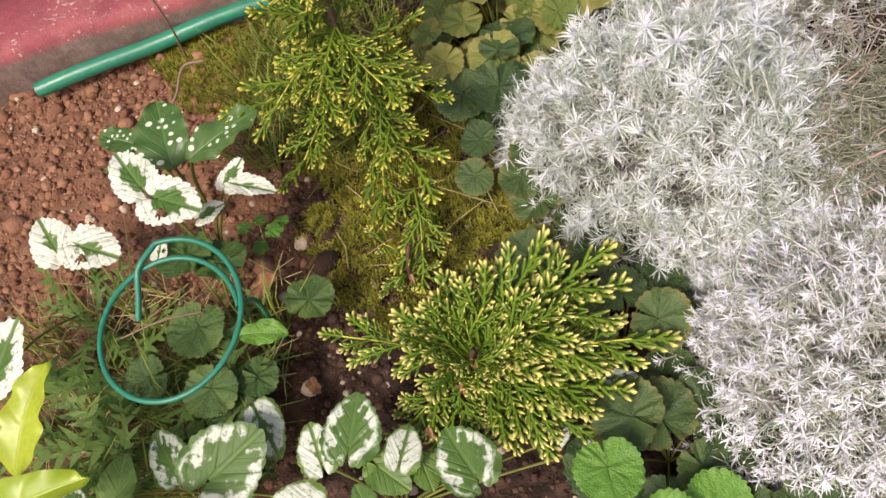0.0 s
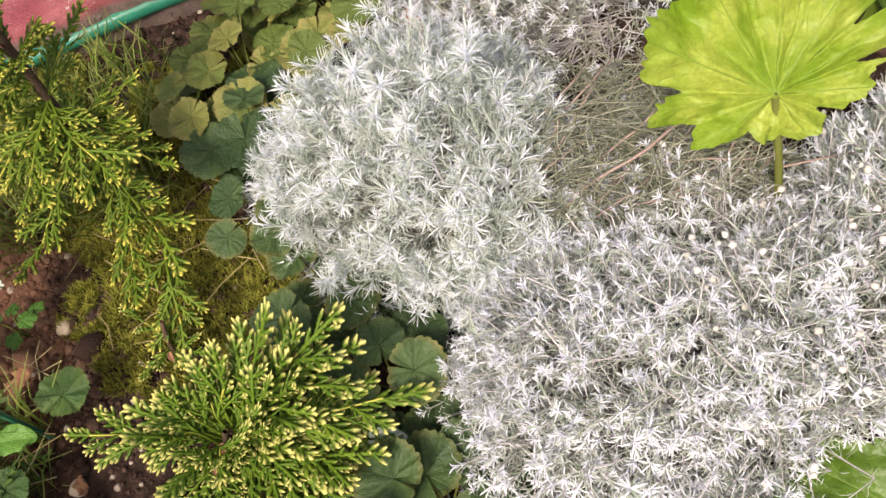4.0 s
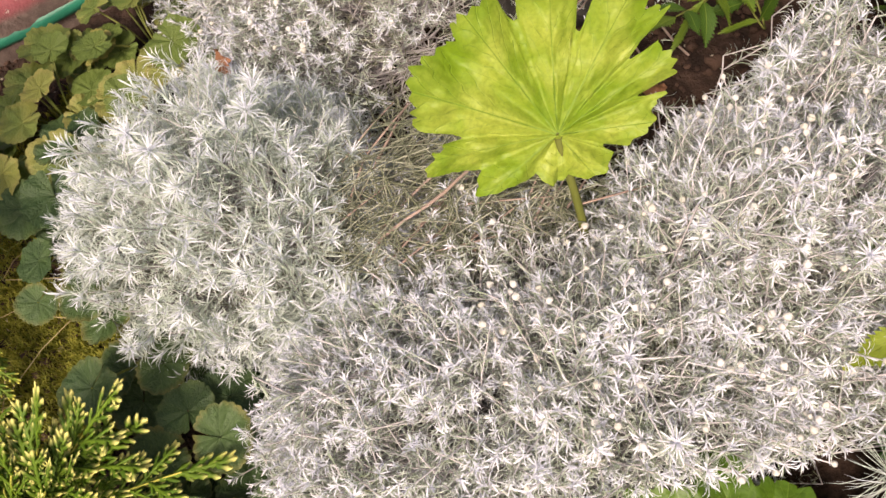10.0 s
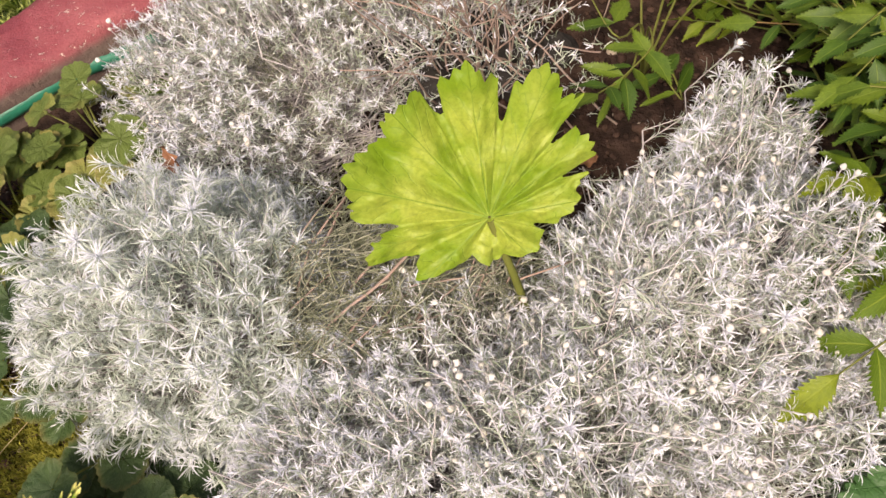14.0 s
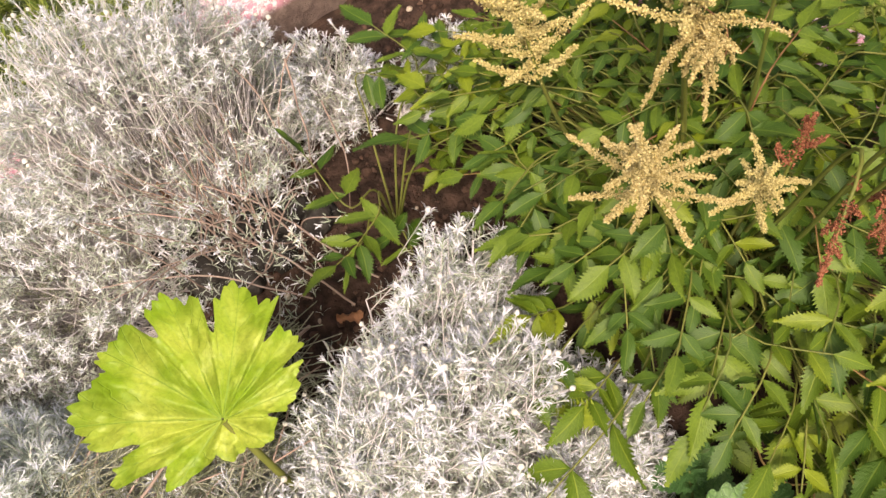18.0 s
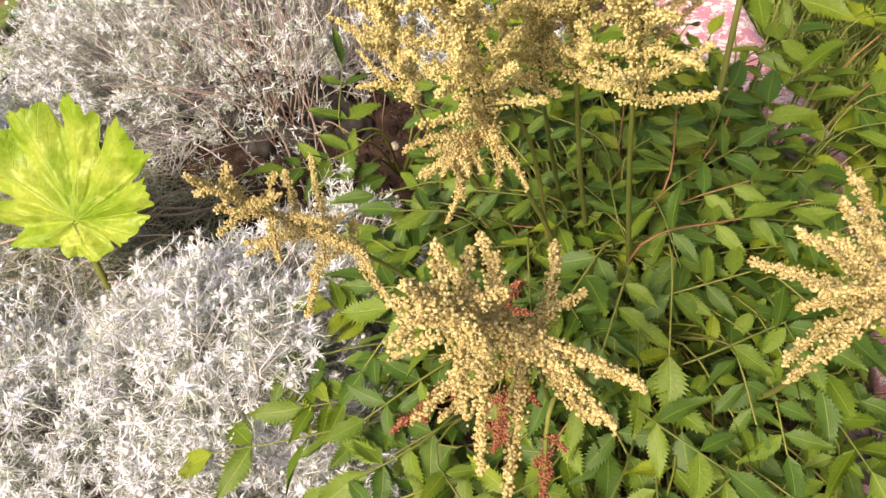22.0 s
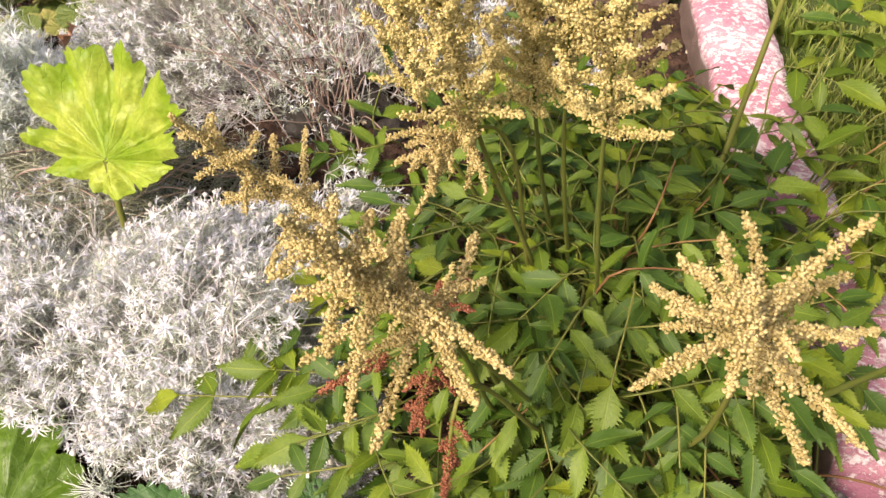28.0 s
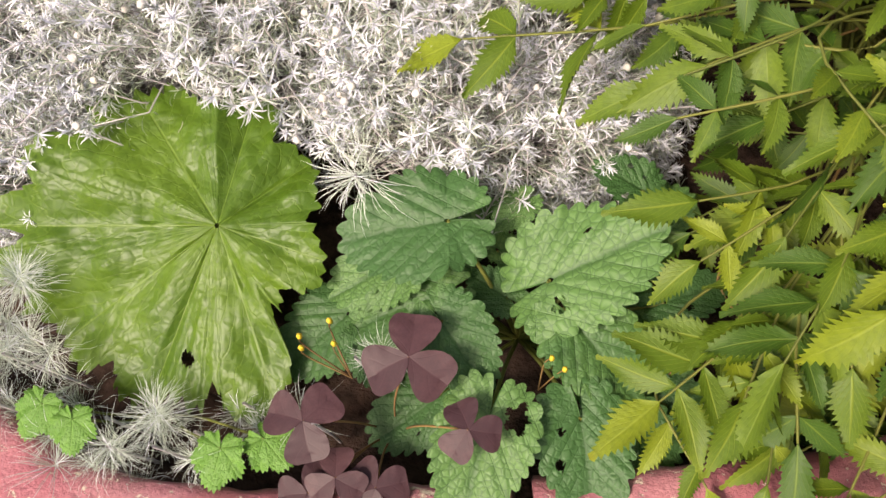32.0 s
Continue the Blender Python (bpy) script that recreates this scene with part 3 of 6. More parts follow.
def palm(lobes, base=0.5, teeth=40, depth=0.04, nr=26, na=260, cup=0.1, ripple=0.03, bulge=0.012, gap=None, gap_wide=0.2, seed=0, round_teeth=False, holes=(), blunt=2.2, fold=None, sink=None, notches=(), crease=0.035, puff=0.0, puff_size=9.0, rim=None):
    """A lobed leaf of about unit radius round its stalk, facing up; lobes: (degrees from y to the right, length, half width in degrees)."""
    rng = np.random.default_rng(seed)
    th = np.linspace(-np.pi, np.pi, na + 1)
    r = np.full(na + 1, base)
    near = np.full(na + 1, 9.0)
    for deg, size, half in lobes:
        d = np.abs((th - radians(deg) + np.pi) % (2 * np.pi) - np.pi)
        r = np.maximum(r, base + (size - base) * np.clip(1 - (d / radians(half)) ** blunt, 0, 1) ** 0.6)
        near = np.minimum(near, d / radians(half))
    near = np.clip(near, 0, 1)
    if sink is not None:
        order = sorted((((deg + 180) % 360) - 180, size) for deg, size, _ in lobes)
        between = np.full(na + 1, 9.0)
        for deg, _, half in lobes:
            between = np.minimum(between, np.abs((th - radians(deg) + np.pi) % (2 * np.pi) - np.pi) / radians(half))
        r = np.interp(np.degrees(th), [a for a, _ in order], [b for _, b in order], period=360) * (1 - sink * np.clip(between, 0, 1) ** 2)
    if rim is not None:
        r = np.interp(np.degrees(th), [a for a, _ in rim], [b for _, b in rim], period=360)
    for deg, cut, half in notches:
        d = np.abs((th - radians(deg) + np.pi) % (2 * np.pi) - np.pi)
        r = r * (1 - cut * np.clip(1 - (d / radians(half)) ** 2, 0, 1) ** 0.5)
    if teeth:
        arc = np.concatenate([[0], np.cumsum(np.hypot(np.diff(r), (r[1:] + r[:-1]) / 2 * np.diff(th)))])
        ph = arc / arc[-1] * teeth + 0.3 * np.sin(th * 3 + seed)
        cut = np.abs(np.sin(np.pi * ph)) ** 0.55 if round_teeth else 1 - np.abs(np.mod(ph, 1.0) - 0.5) * 2
        own = rng.uniform(0.45, 1.5, teeth + 3)[np.clip(np.floor(ph).astype(int) + 1, 0, teeth + 2)] if depth < 0.08 else 1.0
        r = r * (1 - depth * own * (1 - cut))
    r = r * (1 + 0.03 * np.sin(th * 7 + rng.uniform(0, 6)) + 0.02 * np.sin(th * 17 + rng.uniform(0, 6)) * (seed >= 0))
    if gap is not None:
        d = np.abs((th - radians(gap) + np.pi) % (2 * np.pi) - np.pi)
        r = r * (1 - 0.97 * np.clip(1 - d / gap_wide, 0, 1) ** 0.7)
    rho = np.linspace(0.015, 1, nr + 1)
    P, TH = np.meshgrid(rho, th, indexing="ij")
    rad = P * r[None]
    X, Y = rad * np.sin(TH), rad * np.cos(TH)
    U = np.clip(near, 0, 1)[None] * np.ones_like(P)
    Z = cup * rad**2 + bulge * np.minimum(1, U * 3) * np.minimum(1, P * 3) * np.abs(np.sin(np.pi * 6 * (P - 0.45 * U))) * (1 - P**8)
    Z = Z + crease * (1 - np.cos(np.pi * U)) * 0.5 * P * (1 - 0.3 * P)
    Z = Z + ripple * P**2 * np.sin(TH * 4 + rng.uniform(0, 6)) + ripple * 0.6 * P**3 * np.sin(TH * 11 + rng.uniform(0, 6))
    if puff:
        Z = Z + puff * np.array([[noise.noise(Vector((a * puff_size, b * puff_size, seed))) + 0.25 * noise.noise(Vector((a * puff_size * 3.1, b * puff_size * 3.1, seed))) for a, b in zip(ra, rb)] for ra, rb in zip(X, Y)]) * np.minimum(1, U * 5) * np.minimum(1, P * 4)
    if fold is not None:
        deg, slope = fold
        off = X * math.cos(radians(deg)) - Y * math.sin(radians(deg))
        Z = Z - slope * np.maximum(0, off) + 0.25 * slope * np.minimum(0, off)
    v = np.stack([X, Y, Z], -1).reshape(-1, 3)
    q = sheet(nr + 1, na + 1)
    for hx, hy, hr in holes:
        mid = v[q].mean(1)
        q = q[np.hypot(mid[:, 0] - hx, mid[:, 1] - hy) > hr]
    return Bag().add(v, q, None, np.stack([U, P], -1).reshape(-1, 2))


OVATE_CORDATE = ((0, 1.0), (8, 0.97), (18, 0.87), (30, 0.745), (45, 0.64), (60, 0.56), (90, 0.475), (120, 0.46), (150, 0.44), (172, 0.38), (180, 0.36))
OVATE_PLAIN = ((0, 1.0), (7, 0.96), (18, 0.85), (32, 0.72), (50, 0.60), (75, 0.50), (105, 0.44), (140, 0.38), (168, 0.28), (180, 0.22))
KIDNEY = ((0, 1.0), (40, 1.0), (80, 0.98), (110, 0.93), (140, 0.86), (165, 0.76), (180, 0.70))


def cordate(rim, teeth=26, depth=0.10, nr=10, na=156, sinus=0.16, cup=0.0, ripple=0.03, puff=0.012, rib=0.014, pinnate=True, fold=0.12, holes=(), seed=0):
    """A round-toothed leaf; its stalk joins in the notch at the origin, its tip is one unit off along y. rim: (degrees off the tip, radius)."""
    g = np.random.default_rng(seed)
    th = np.linspace(-np.pi, np.pi, na + 1)
    r = np.interp(np.abs(np.degrees(th)), [a for a, _ in rim], [b for _, b in rim])
    r = r * (1 + 0.035 * np.sin(th + g.uniform(0, 6)) * np.abs(np.sin(th)) + 0.02 * np.sin(3 * th + g.uniform(0, 6)))
    arc = np.concatenate([[0], np.cumsum(np.hypot(np.diff(r), (r[1:] + r[:-1]) / 2 * np.diff(th)))])
    ph = arc / arc[-1] * teeth + 0.25 * np.sin(th * 4 + seed)
    own = g.uniform(0.75, 1.2, teeth + 3)[np.clip(np.floor(ph).astype(int) + 1, 0, teeth + 2)]
    r = r * (1 - depth * own * (1 - np.abs(np.sin(np.pi * ph)) ** 0.6) * (0.55 / np.maximum(r, 0.3)) ** 0.6)
    r = r * (1 - 0.95 * np.clip(1 - (np.pi - np.abs(th)) / sinus, 0, 1) ** 0.7)
    P, TH = np.meshgrid(np.linspace(0.02, 1, nr + 1) ** 0.85, th, indexing="ij")
    rad = P * r[None]
    X, Y = rad * np.sin(TH), rad * np.cos(TH)
    Z = cup * rad**2 + ripple * P**2 * (np.sin(TH * 3 + g.uniform(0, 6)) + 0.6 * np.sin(TH * 7 + g.uniform(0, 6)) * P)
    u, along = np.clip(np.abs(X) / 0.52, 0, 1), (Y + 0.42) / 1.42
    if pinnate:
        Z = Z + fold * np.abs(X) + rib * np.abs(np.sin(np.pi * 7 * (along - 0.5 * u))) * np.minimum(1, u * 4) * (1 - P**6)
        uv = np.stack([u, along], -1)
    else:
        u = np.abs(np.sin(TH * 3.5))
        Z = Z + rib * 2.2 * u * P * (1 - 0.4 * P) + rib * np.abs(np.sin(np.pi * 4 * (P - 0.3 * u))) * u * (1 - P**4)
        uv = np.stack([u, P], -1)
    off = Vector((seed * 3.7, 0, 0))
    Z = Z + puff * np.array([noise.noise(Vector((a * 7, b * 7, 0)) + off) for a, b in zip(X.ravel(), Y.ravel())]).reshape(X.shape)
    v = np.stack([X, Y, Z], -1).reshape(-1, 3)
    q = sheet(nr + 1, na + 1)
    for hx, hy, hr in holes:
        mid = v[q].mean(1)
        q = q[np.hypot((mid[:, 0] - hx) * 1.25, mid[:, 1] - hy) > hr * (1 + 0.25 * np.sin(5 * np.arctan2(mid[:, 1] - hy, mid[:, 0] - hx) + seed))]
    return Bag().add(v, q, None, uv.reshape(-1, 2))


def lump(seed=0, rough=0.25, level=2, flat=0.7):
    """A stone or clod of about unit radius."""
    bm = bmesh.new()
    bmesh.ops.create_icosphere(bm, subdivisions=level, radius=1.0)
    off = Vector((seed * 7.3, seed * 3.1, seed * 1.7))
    for w in bm.verts:
        w.co *= 1 + rough * noise.noise(w.co * 1.3 + off) + rough * 0.5 * noise.noise(w.co * 3.1 + off)
        w.co.z *= flat
    v = np.array([w.co[:] for w in bm.verts])
    t = np.array([[w.index for w in f.verts] for f in bm.faces])
    bm.free()
    return v, np.zeros((0, 4), int), t, np.zeros((len(v), 2))


def spun(rng, n, tilt=0.5):
    """Random turns, most of them near upright."""
    a = unit(np.stack([rng.normal(0, tilt, n), rng.normal(0, tilt, n), np.ones(n)], -1))
    z = rng.uniform(0, 2 * np.pi, n)
    ahead = np.stack([np.cos(z), np.sin(z), np.zeros(n)], -1)
    ahead = unit(ahead - a * (ahead * a).sum(-1, keepdims=True))
    x = np.cross(ahead, a)
    return np.stack([x, ahead, a], -1)


# ---- the ground and the bed's rim ----
def soil_height(x, y):
    h = 0.0
    for k, (size, amp) in enumerate(((0.35, 0.012), (0.09, 0.010), (0.03, 0.007), (0.012, 0.004))):
        h += amp * noise.noise(Vector((x / size, y / size, k * 5.0)))
    return h


far = Bag()
grid = np.concatenate([-np.geomspace(400, 2.0, 14), np.linspace(-1.6, 1.9, 40), np.geomspace(2.2, 400, 14)])
gx, gy = np.meshgrid(grid, grid, indexing="ij")
gz = np.array([[noise.noise(Vector((a * 3, b * 3, 0))) * 0.008 for b in grid] for a in grid]) - 0.03
far.add(np.stack([gx, gy, gz], -1).reshape(-1, 3), sheet(len(grid), len(grid))[:, ::-1])
whole("ground", far.mesh("ground", LAWN), "dark earth and short grass round the bed", "ground", "structure")

# the rim's inner line, clockwise from the back, and its runs
RIM = [((-1.12, 0.66), (-0.78, 0.775), (-0.13, 0.925), (0.17, 1.005)), ((0.19, 1.012), (0.50, 1.075), (0.92, 1.125)),
       ((0.935, 1.12), (0.982, 0.994), (1.045, 0.81), (1.105, 0.672)), ((1.118, 0.655), (1.18, 0.53), (1.215, 0.40), (1.185, 0.30)),
       ((1.175, 0.285), (1.08, 0.165), (0.95, 0.072), (0.74, -0.015)), ((0.73, -0.025), (0.52, -0.090), (0.42, -0.100), (0.345, -0.085), (-0.2, -0.11)),
       ((-0.22, -0.12), (-0.80, -0.06), (-1.15, 0.12)), ((-1.16, 0.13), (-1.22, 0.40), (-1.13, 0.65))]


def kerb(line, wide, material, label, seed):
    n = max(12, int(sum(math.dist(a, b) for a, b in zip(line, line[1:])) / 0.009))
    p = curve([(*a, 0) for a in line], n)
    ahead = unit(np.gradient(p, axis=0))
    out = np.stack([-ahead[:, 1], ahead[:, 0], 0 * ahead[:, 0]], -1)
    prof = [(0, -0.06), (0.0, 0.0), (0, 0.03), (0.001, 0.062), (0.007, 0.075), (0.018, 0.080), (0.035, 0.081), (0.055, 0.081), (0.075, 0.081), (wide - 0.02, 0.080), (wide - 0.006, 0.073), (wide, 0.055), (wide, 0.02), (wide, -0.06)]
    v = p[:, None] + out[:, None] * np.array([a for a, _ in prof])[None, :, None] + np.array([0, 0, 1.0]) * np.array([b for _, b in prof])[None, :, None]
    flat = v.reshape(-1, 3)
    for w in flat:
        q = Vector(w)
        d = noise.noise_vector(q * 11 + Vector((seed, 0, 0))) * 0.005 + noise.noise_vector(q * 45) * 0.003 + noise.noise_vector(q * 140) * 0.0012
        w += np.array(d)
    bag = Bag().add(flat, sheet(n, len(prof))[:, ::-1])
    k = len(prof)
    for end, flip in ((0, 1), (n - 1, -1)):
        mid = flat[end * k:end * k + k].mean(0)
        bag.add(np.concatenate([flat[end * k:end * k + k], [mid]]), None, [[j, j + 1, k][::flip] for j in range(k - 1)])
    whole("kerb", bag.mesh("kerb", material), label, "kerb", "structure")


for i, line in enumerate(RIM):
    pink = i in (1, 2, 3)
    front = i in (4, 5)
    kerb(line, 0.105 if pink else 0.125, PAINT_PINK if pink else (PAINT_ROSE if front else PAINT_RED),
         "concrete kerb with faded, flaking pink paint round the bed" if pink else ("rough concrete kerb with worn rose-red paint" if front else "concrete kerb with chipped dark red paint round the bed"), i * 3.7)

soil = Bag()
rim_line = np.concatenate([curve([(*a, 0) for a in line], 60)[:, :2] for line in RIM])
mid = np.array([0.0, 0.45])
ray_n, ring_n = 420, 190
ang = np.linspace(0, 2 * np.pi, ray_n + 1)
rim_ang = np.arctan2(rim_line[:, 1] - mid[1], rim_line[:, 0] - mid[0]) % (2 * np.pi)
order = np.argsort(rim_ang)
rim_far = np.interp(ang, rim_ang[order], np.hypot(*(rim_line - mid).T)[order], period=2 * np.pi) + 0.03
rr = np.linspace(0.0, 1, ring_n) ** 0.8
sx, sy = mid[0] + rr[:, None] * rim_far * np.cos(ang), mid[1] + rr[:, None] * rim_far * np.sin(ang)
sz = np.array([[soil_height(a, b) for a, b in zip(ra, rb)] for ra, rb in zip(sx, sy)])
soil.add(np.stack([sx, sy, sz], -1).reshape(-1, 3), sheet(ring_n, ray_n + 1)[:, ::-1])
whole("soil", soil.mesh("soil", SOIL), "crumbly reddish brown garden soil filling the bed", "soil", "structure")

rng = np.random.default_rng(5)


def spread_on(n, box, keep=lambda x, y: True, lift=0.0):
    out = []
    while len(out) < n:
        x, y = rng.uniform(box[0], box[2]), rng.uniform(box[1], box[3])
        if keep(x, y):
            out.append((x, y, soil_height(x, y) + lift))
    return np.array(out)


crumbs = Bag()
for k in range(4):
    shape = lump(k, 0.45, 1, 0.75)
    for box, n in (((-1.0, 0.32, -0.1, 0.95), 2600), ((-0.5, 0.1, 0.1, 0.5), 500), ((0.4, 0.45, 1.1, 1.05), 800)):
        p = spread_on(n, box)
        crumbs.scatter(shape, spun(rng, n) * (0.0030 * np.exp(rng.normal(0, 0.5, n)))[:, None, None], p)
for k in range(4):
    shape = lump(k + 40, 0.5, 2, 0.7)
    p = spread_on(130, (-1.0, 0.38, -0.25, 0.95), lift=0.001)
    crumbs.scatter(shape, spun(rng, 130) * (0.0058 * np.exp(rng.normal(0, 0.3, 130)))[:, None, None], p)
    p = spread_on(30, (0.5, 0.5, 1.05, 1.0), lift=0.001)
    crumbs.scatter(shape, spun(rng, 30) * (0.0065 * np.exp(rng.normal(0, 0.4, 30)))[:, None, None], p)
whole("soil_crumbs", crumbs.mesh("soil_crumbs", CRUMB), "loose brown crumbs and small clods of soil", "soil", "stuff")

for k, (x, y, size) in enumerate([(-0.326, 0.489, 0.011), (-0.30, 0.30, 0.010), (-0.345, 0.42, 0.006), (0.99, 0.80, 0.008), (-0.62, 0.55, 0.006), (-0.70, 0.62, 0.005)]):
    bag = Bag().scatter(lump(k + 9, 0.3, 2, 0.6), np.eye(3)[None] * size, [(0, 0, 0)])
    ob = whole("pebble", bag.mesh("pebble", STONE), "small pale stone lying on the soil", "stone", group="pebbles")
    ob.location = (x, y, soil_height(x, y) + size * 0.3)
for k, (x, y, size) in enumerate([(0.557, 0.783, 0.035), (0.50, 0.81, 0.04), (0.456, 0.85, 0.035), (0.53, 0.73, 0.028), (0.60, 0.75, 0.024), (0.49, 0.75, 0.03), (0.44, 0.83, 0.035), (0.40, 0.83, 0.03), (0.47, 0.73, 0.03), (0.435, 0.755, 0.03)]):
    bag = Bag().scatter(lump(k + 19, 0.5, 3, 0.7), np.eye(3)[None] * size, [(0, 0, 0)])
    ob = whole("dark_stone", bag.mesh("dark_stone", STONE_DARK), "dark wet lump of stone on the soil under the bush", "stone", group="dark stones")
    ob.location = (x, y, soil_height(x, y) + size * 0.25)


# ---- fine growth: moss and lawn ----
def tuft(n, height, lean, width, seed):
    r = np.random.default_rng(seed)
    bag = Bag()
    for _ in range(n):
        a, l, h = r.uniform(0, 6.28), r.uniform(0.1, 1) * lean, height * r.uniform(0.5, 1)
        d, side = np.array([np.cos(a), np.sin(a), 0]), np.array([-np.sin(a), np.cos(a), 0]) * width
        o = d * r.uniform(0, lean * 0.3)
        m, e = o + d * l * 0.4 + (0, 0, h * 0.65), o + d * l + (0, 0, h)
        bag.add([o - side, o + side, m + side * 0.8, m - side * 0.8, e], [[0, 1, 2, 3]], [[3, 2, 4]], [(0.5, 0), (0.5, 0), (0.5, 0.6), (0.5, 0.6), (0.5, 1)])
    return bag.parts()


def mossy(x, y):
    if (x + 0.16) ** 2 / 0.16 ** 2 + (y - 0.58) ** 2 / 0.25 ** 2 > 1 + 0.8 * noise.noise(Vector((x * 14, y * 14, 3))):
        return ((x + 0.43) / 0.13) ** 2 + ((y - 0.80) / 0.11) ** 2 < 1 + 0.8 * noise.noise(Vector((x * 14, y * 14, 5)))
    return noise.noise(Vector((x * 30, y * 30, 0))) > -0.35


moss = Bag()
for k in range(4):
    p = spread_on(3000, (-0.60, 0.28, 0.06, 0.95), mossy)
    moss.scatter(tuft(7, 0.010, 0.007, 0.0006, k), spun(rng, len(p), 0.3) * rng.uniform(0.7, 1.6, len(p))[:, None, None], p)
whole("moss", moss.mesh("moss", MOSS), "yellow-green moss carpet on the soil under the thujas", "moss", "stuff")


def inside(x, y, grow=0.0):
    a = math.atan2(y - mid[1], x - mid[0]) % (2 * np.pi)
    return math.hypot(x - mid[0], y - mid[1]) < np.interp(a, ang, rim_far) + grow


lawn = Bag()
for k in range(4):
    for cx, cy, sx_, sy_, n in ((1.32, 0.85, 0.20, 0.30, 400), (1.58, 0.62, 0.14, 0.25, 1000), (0.0, 1.25, 0.55, 0.17, 600), (0.2, 0.6, 1.5, 1.2, 600)):
        p = np.stack([rng.normal(cx, sx_, n), rng.normal(cy, sy_, n), np.full(n, -0.025)], -1)
        p = p[[not inside(x, y, 0.105) for x, y, _ in p]]
        lawn.scatter(tuft(10, 0.04, 0.03, 0.0018, 40 + k), spun(rng, len(p), 0.3) * rng.uniform(0.6, 1.5, len(p))[:, None, None], p)
whole("grass", lawn.mesh("grass", GRASS), "short green lawn grass beyond the kerb", "grass", "stuff")


# ---- pipe and wire ring ----
bag = Bag()
line = curve([(-0.728, 0.757, 0.028), (-0.43, 0.855, 0.034), (-0.16, 0.925, 0.032), (0.04, 0.975, 0.03), (0.12, 0.985, 0.025)], 60)
line[:, 2] += 0.002 * np.sin(np.arange(60) * 0.4)
tubes(bag, [line], 0.0115, 16)
tubes(bag, [line[:6][::-1]], 0.0095, 16)
pipe = thing("garden_pipe", (-0.728, 0.757, 0.0), "green plastic garden pipe lying along the kerb", "pipe")
part("pipe_wall", bag.mesh("pipe_wall", PIPE_GREEN), pipe)

turns = np.linspace(0.3, 2 * np.pi * 1.3, 90)
grow = 0.066 + 0.0035 * (turns / 6.28)
line = np.stack([-0.368 + grow * np.cos(turns), 0.292 + grow * 1.06 * np.sin(turns) + 0.0018 * turns, 0.200 + 0.006 * np.sin(turns) + 0.0015 * turns], -1)
hook = curve([line[-1], (-0.405, 0.355, 0.213), (-0.408, 0.335, 0.20), (-0.412, 0.315, 0.185)], 14)
foot = curve([line[0], (-0.315, 0.345, 0.15), (-0.33, 0.36, 0.06), (-0.335, 0.362, -0.02)], 16)
ring = thing("plant_support", (-0.37, 0.30, 0.0), "green coated wire ring supporting plants in the bed", "plant support")
bag = tubes(Bag(), [line], 0.0027, 8)
part("ring", bag.mesh("ring", WIRE_GREEN), ring)
bag = tubes(Bag(), [hook], 0.0030, 8)
part("hook", bag.mesh("hook", WIRE_GREEN), ring)
bag = tubes(Bag(), [foot], 0.0027, 8)
part("stake", bag.mesh("stake", WIRE_GREEN), ring)


# ---- silver bushes ----
def needle():
    v = [(-0.34, 0, 0.0), (0.34, 0, 0.0), (-0.5, 0.36, 0.10), (0.5, 0.36, 0.10), (-0.5, 0.74, 0.02), (0.5, 0.74, 0.02), (0, 0.96, -0.22)]
    return np.array(v, float), np.array([[0, 1, 3, 2], [2, 3, 5, 4]]), np.array([[4, 5, 6]]), np.array([(0.5, 0)] * 2 + [(0.5, 0.4)] * 2 + [(0.5, 0.75)] * 2 + [(0.5, 1)])


def shoot(leaves, leaf, width, stem, open_deg, seed, crowd=1.0, star=9):
    """A leafy shoot tip along y: sparse thin leaves below, a pale star of felted leaves at its growing point."""
    r = np.random.default_rng(seed)
    bag = Bag()
    v, q, t, uv = needle()
    for n, long, wide, low, high, lean_low, lean_high, v_low, v_part in ((leaves - star, leaf, width, 0.0, 0.94, open_deg * 1.0, open_deg * 0.6, 0.0, 0.5), (star, leaf * 0.72, width * 1.25, 0.90, 1.0, open_deg * 1.25, open_deg * 0.25, 0.6, 0.4)):
        if n < 1:
            continue
        f = np.sort(r.uniform(0, 1, n))
        a = np.arange(n) * 2.4 + r.normal(0, 0.35, n)
        lean = np.radians(lean_low + (lean_high - lean_low) * f) + r.normal(0, 0.15, n)
        ahead = np.stack([np.sin(lean) * np.cos(a), np.cos(lean), np.sin(lean) * np.sin(a)], -1)
        size = long * (1.0 - 0.25 * f) * r.uniform(0.7, 1.2, n)
        turns = turn_to(ahead, (0, 1, 0)) * np.stack([np.full(n, wide), size, size], -1)[:, None, :]
        g = low + (high - low) * f
        bag.scatter((v, q, t, uv * (1, v_part) + (0, v_low)), turns, np.stack([0 * f, -stem * (1 - g), 0 * f], -1))
    return bag.parts()


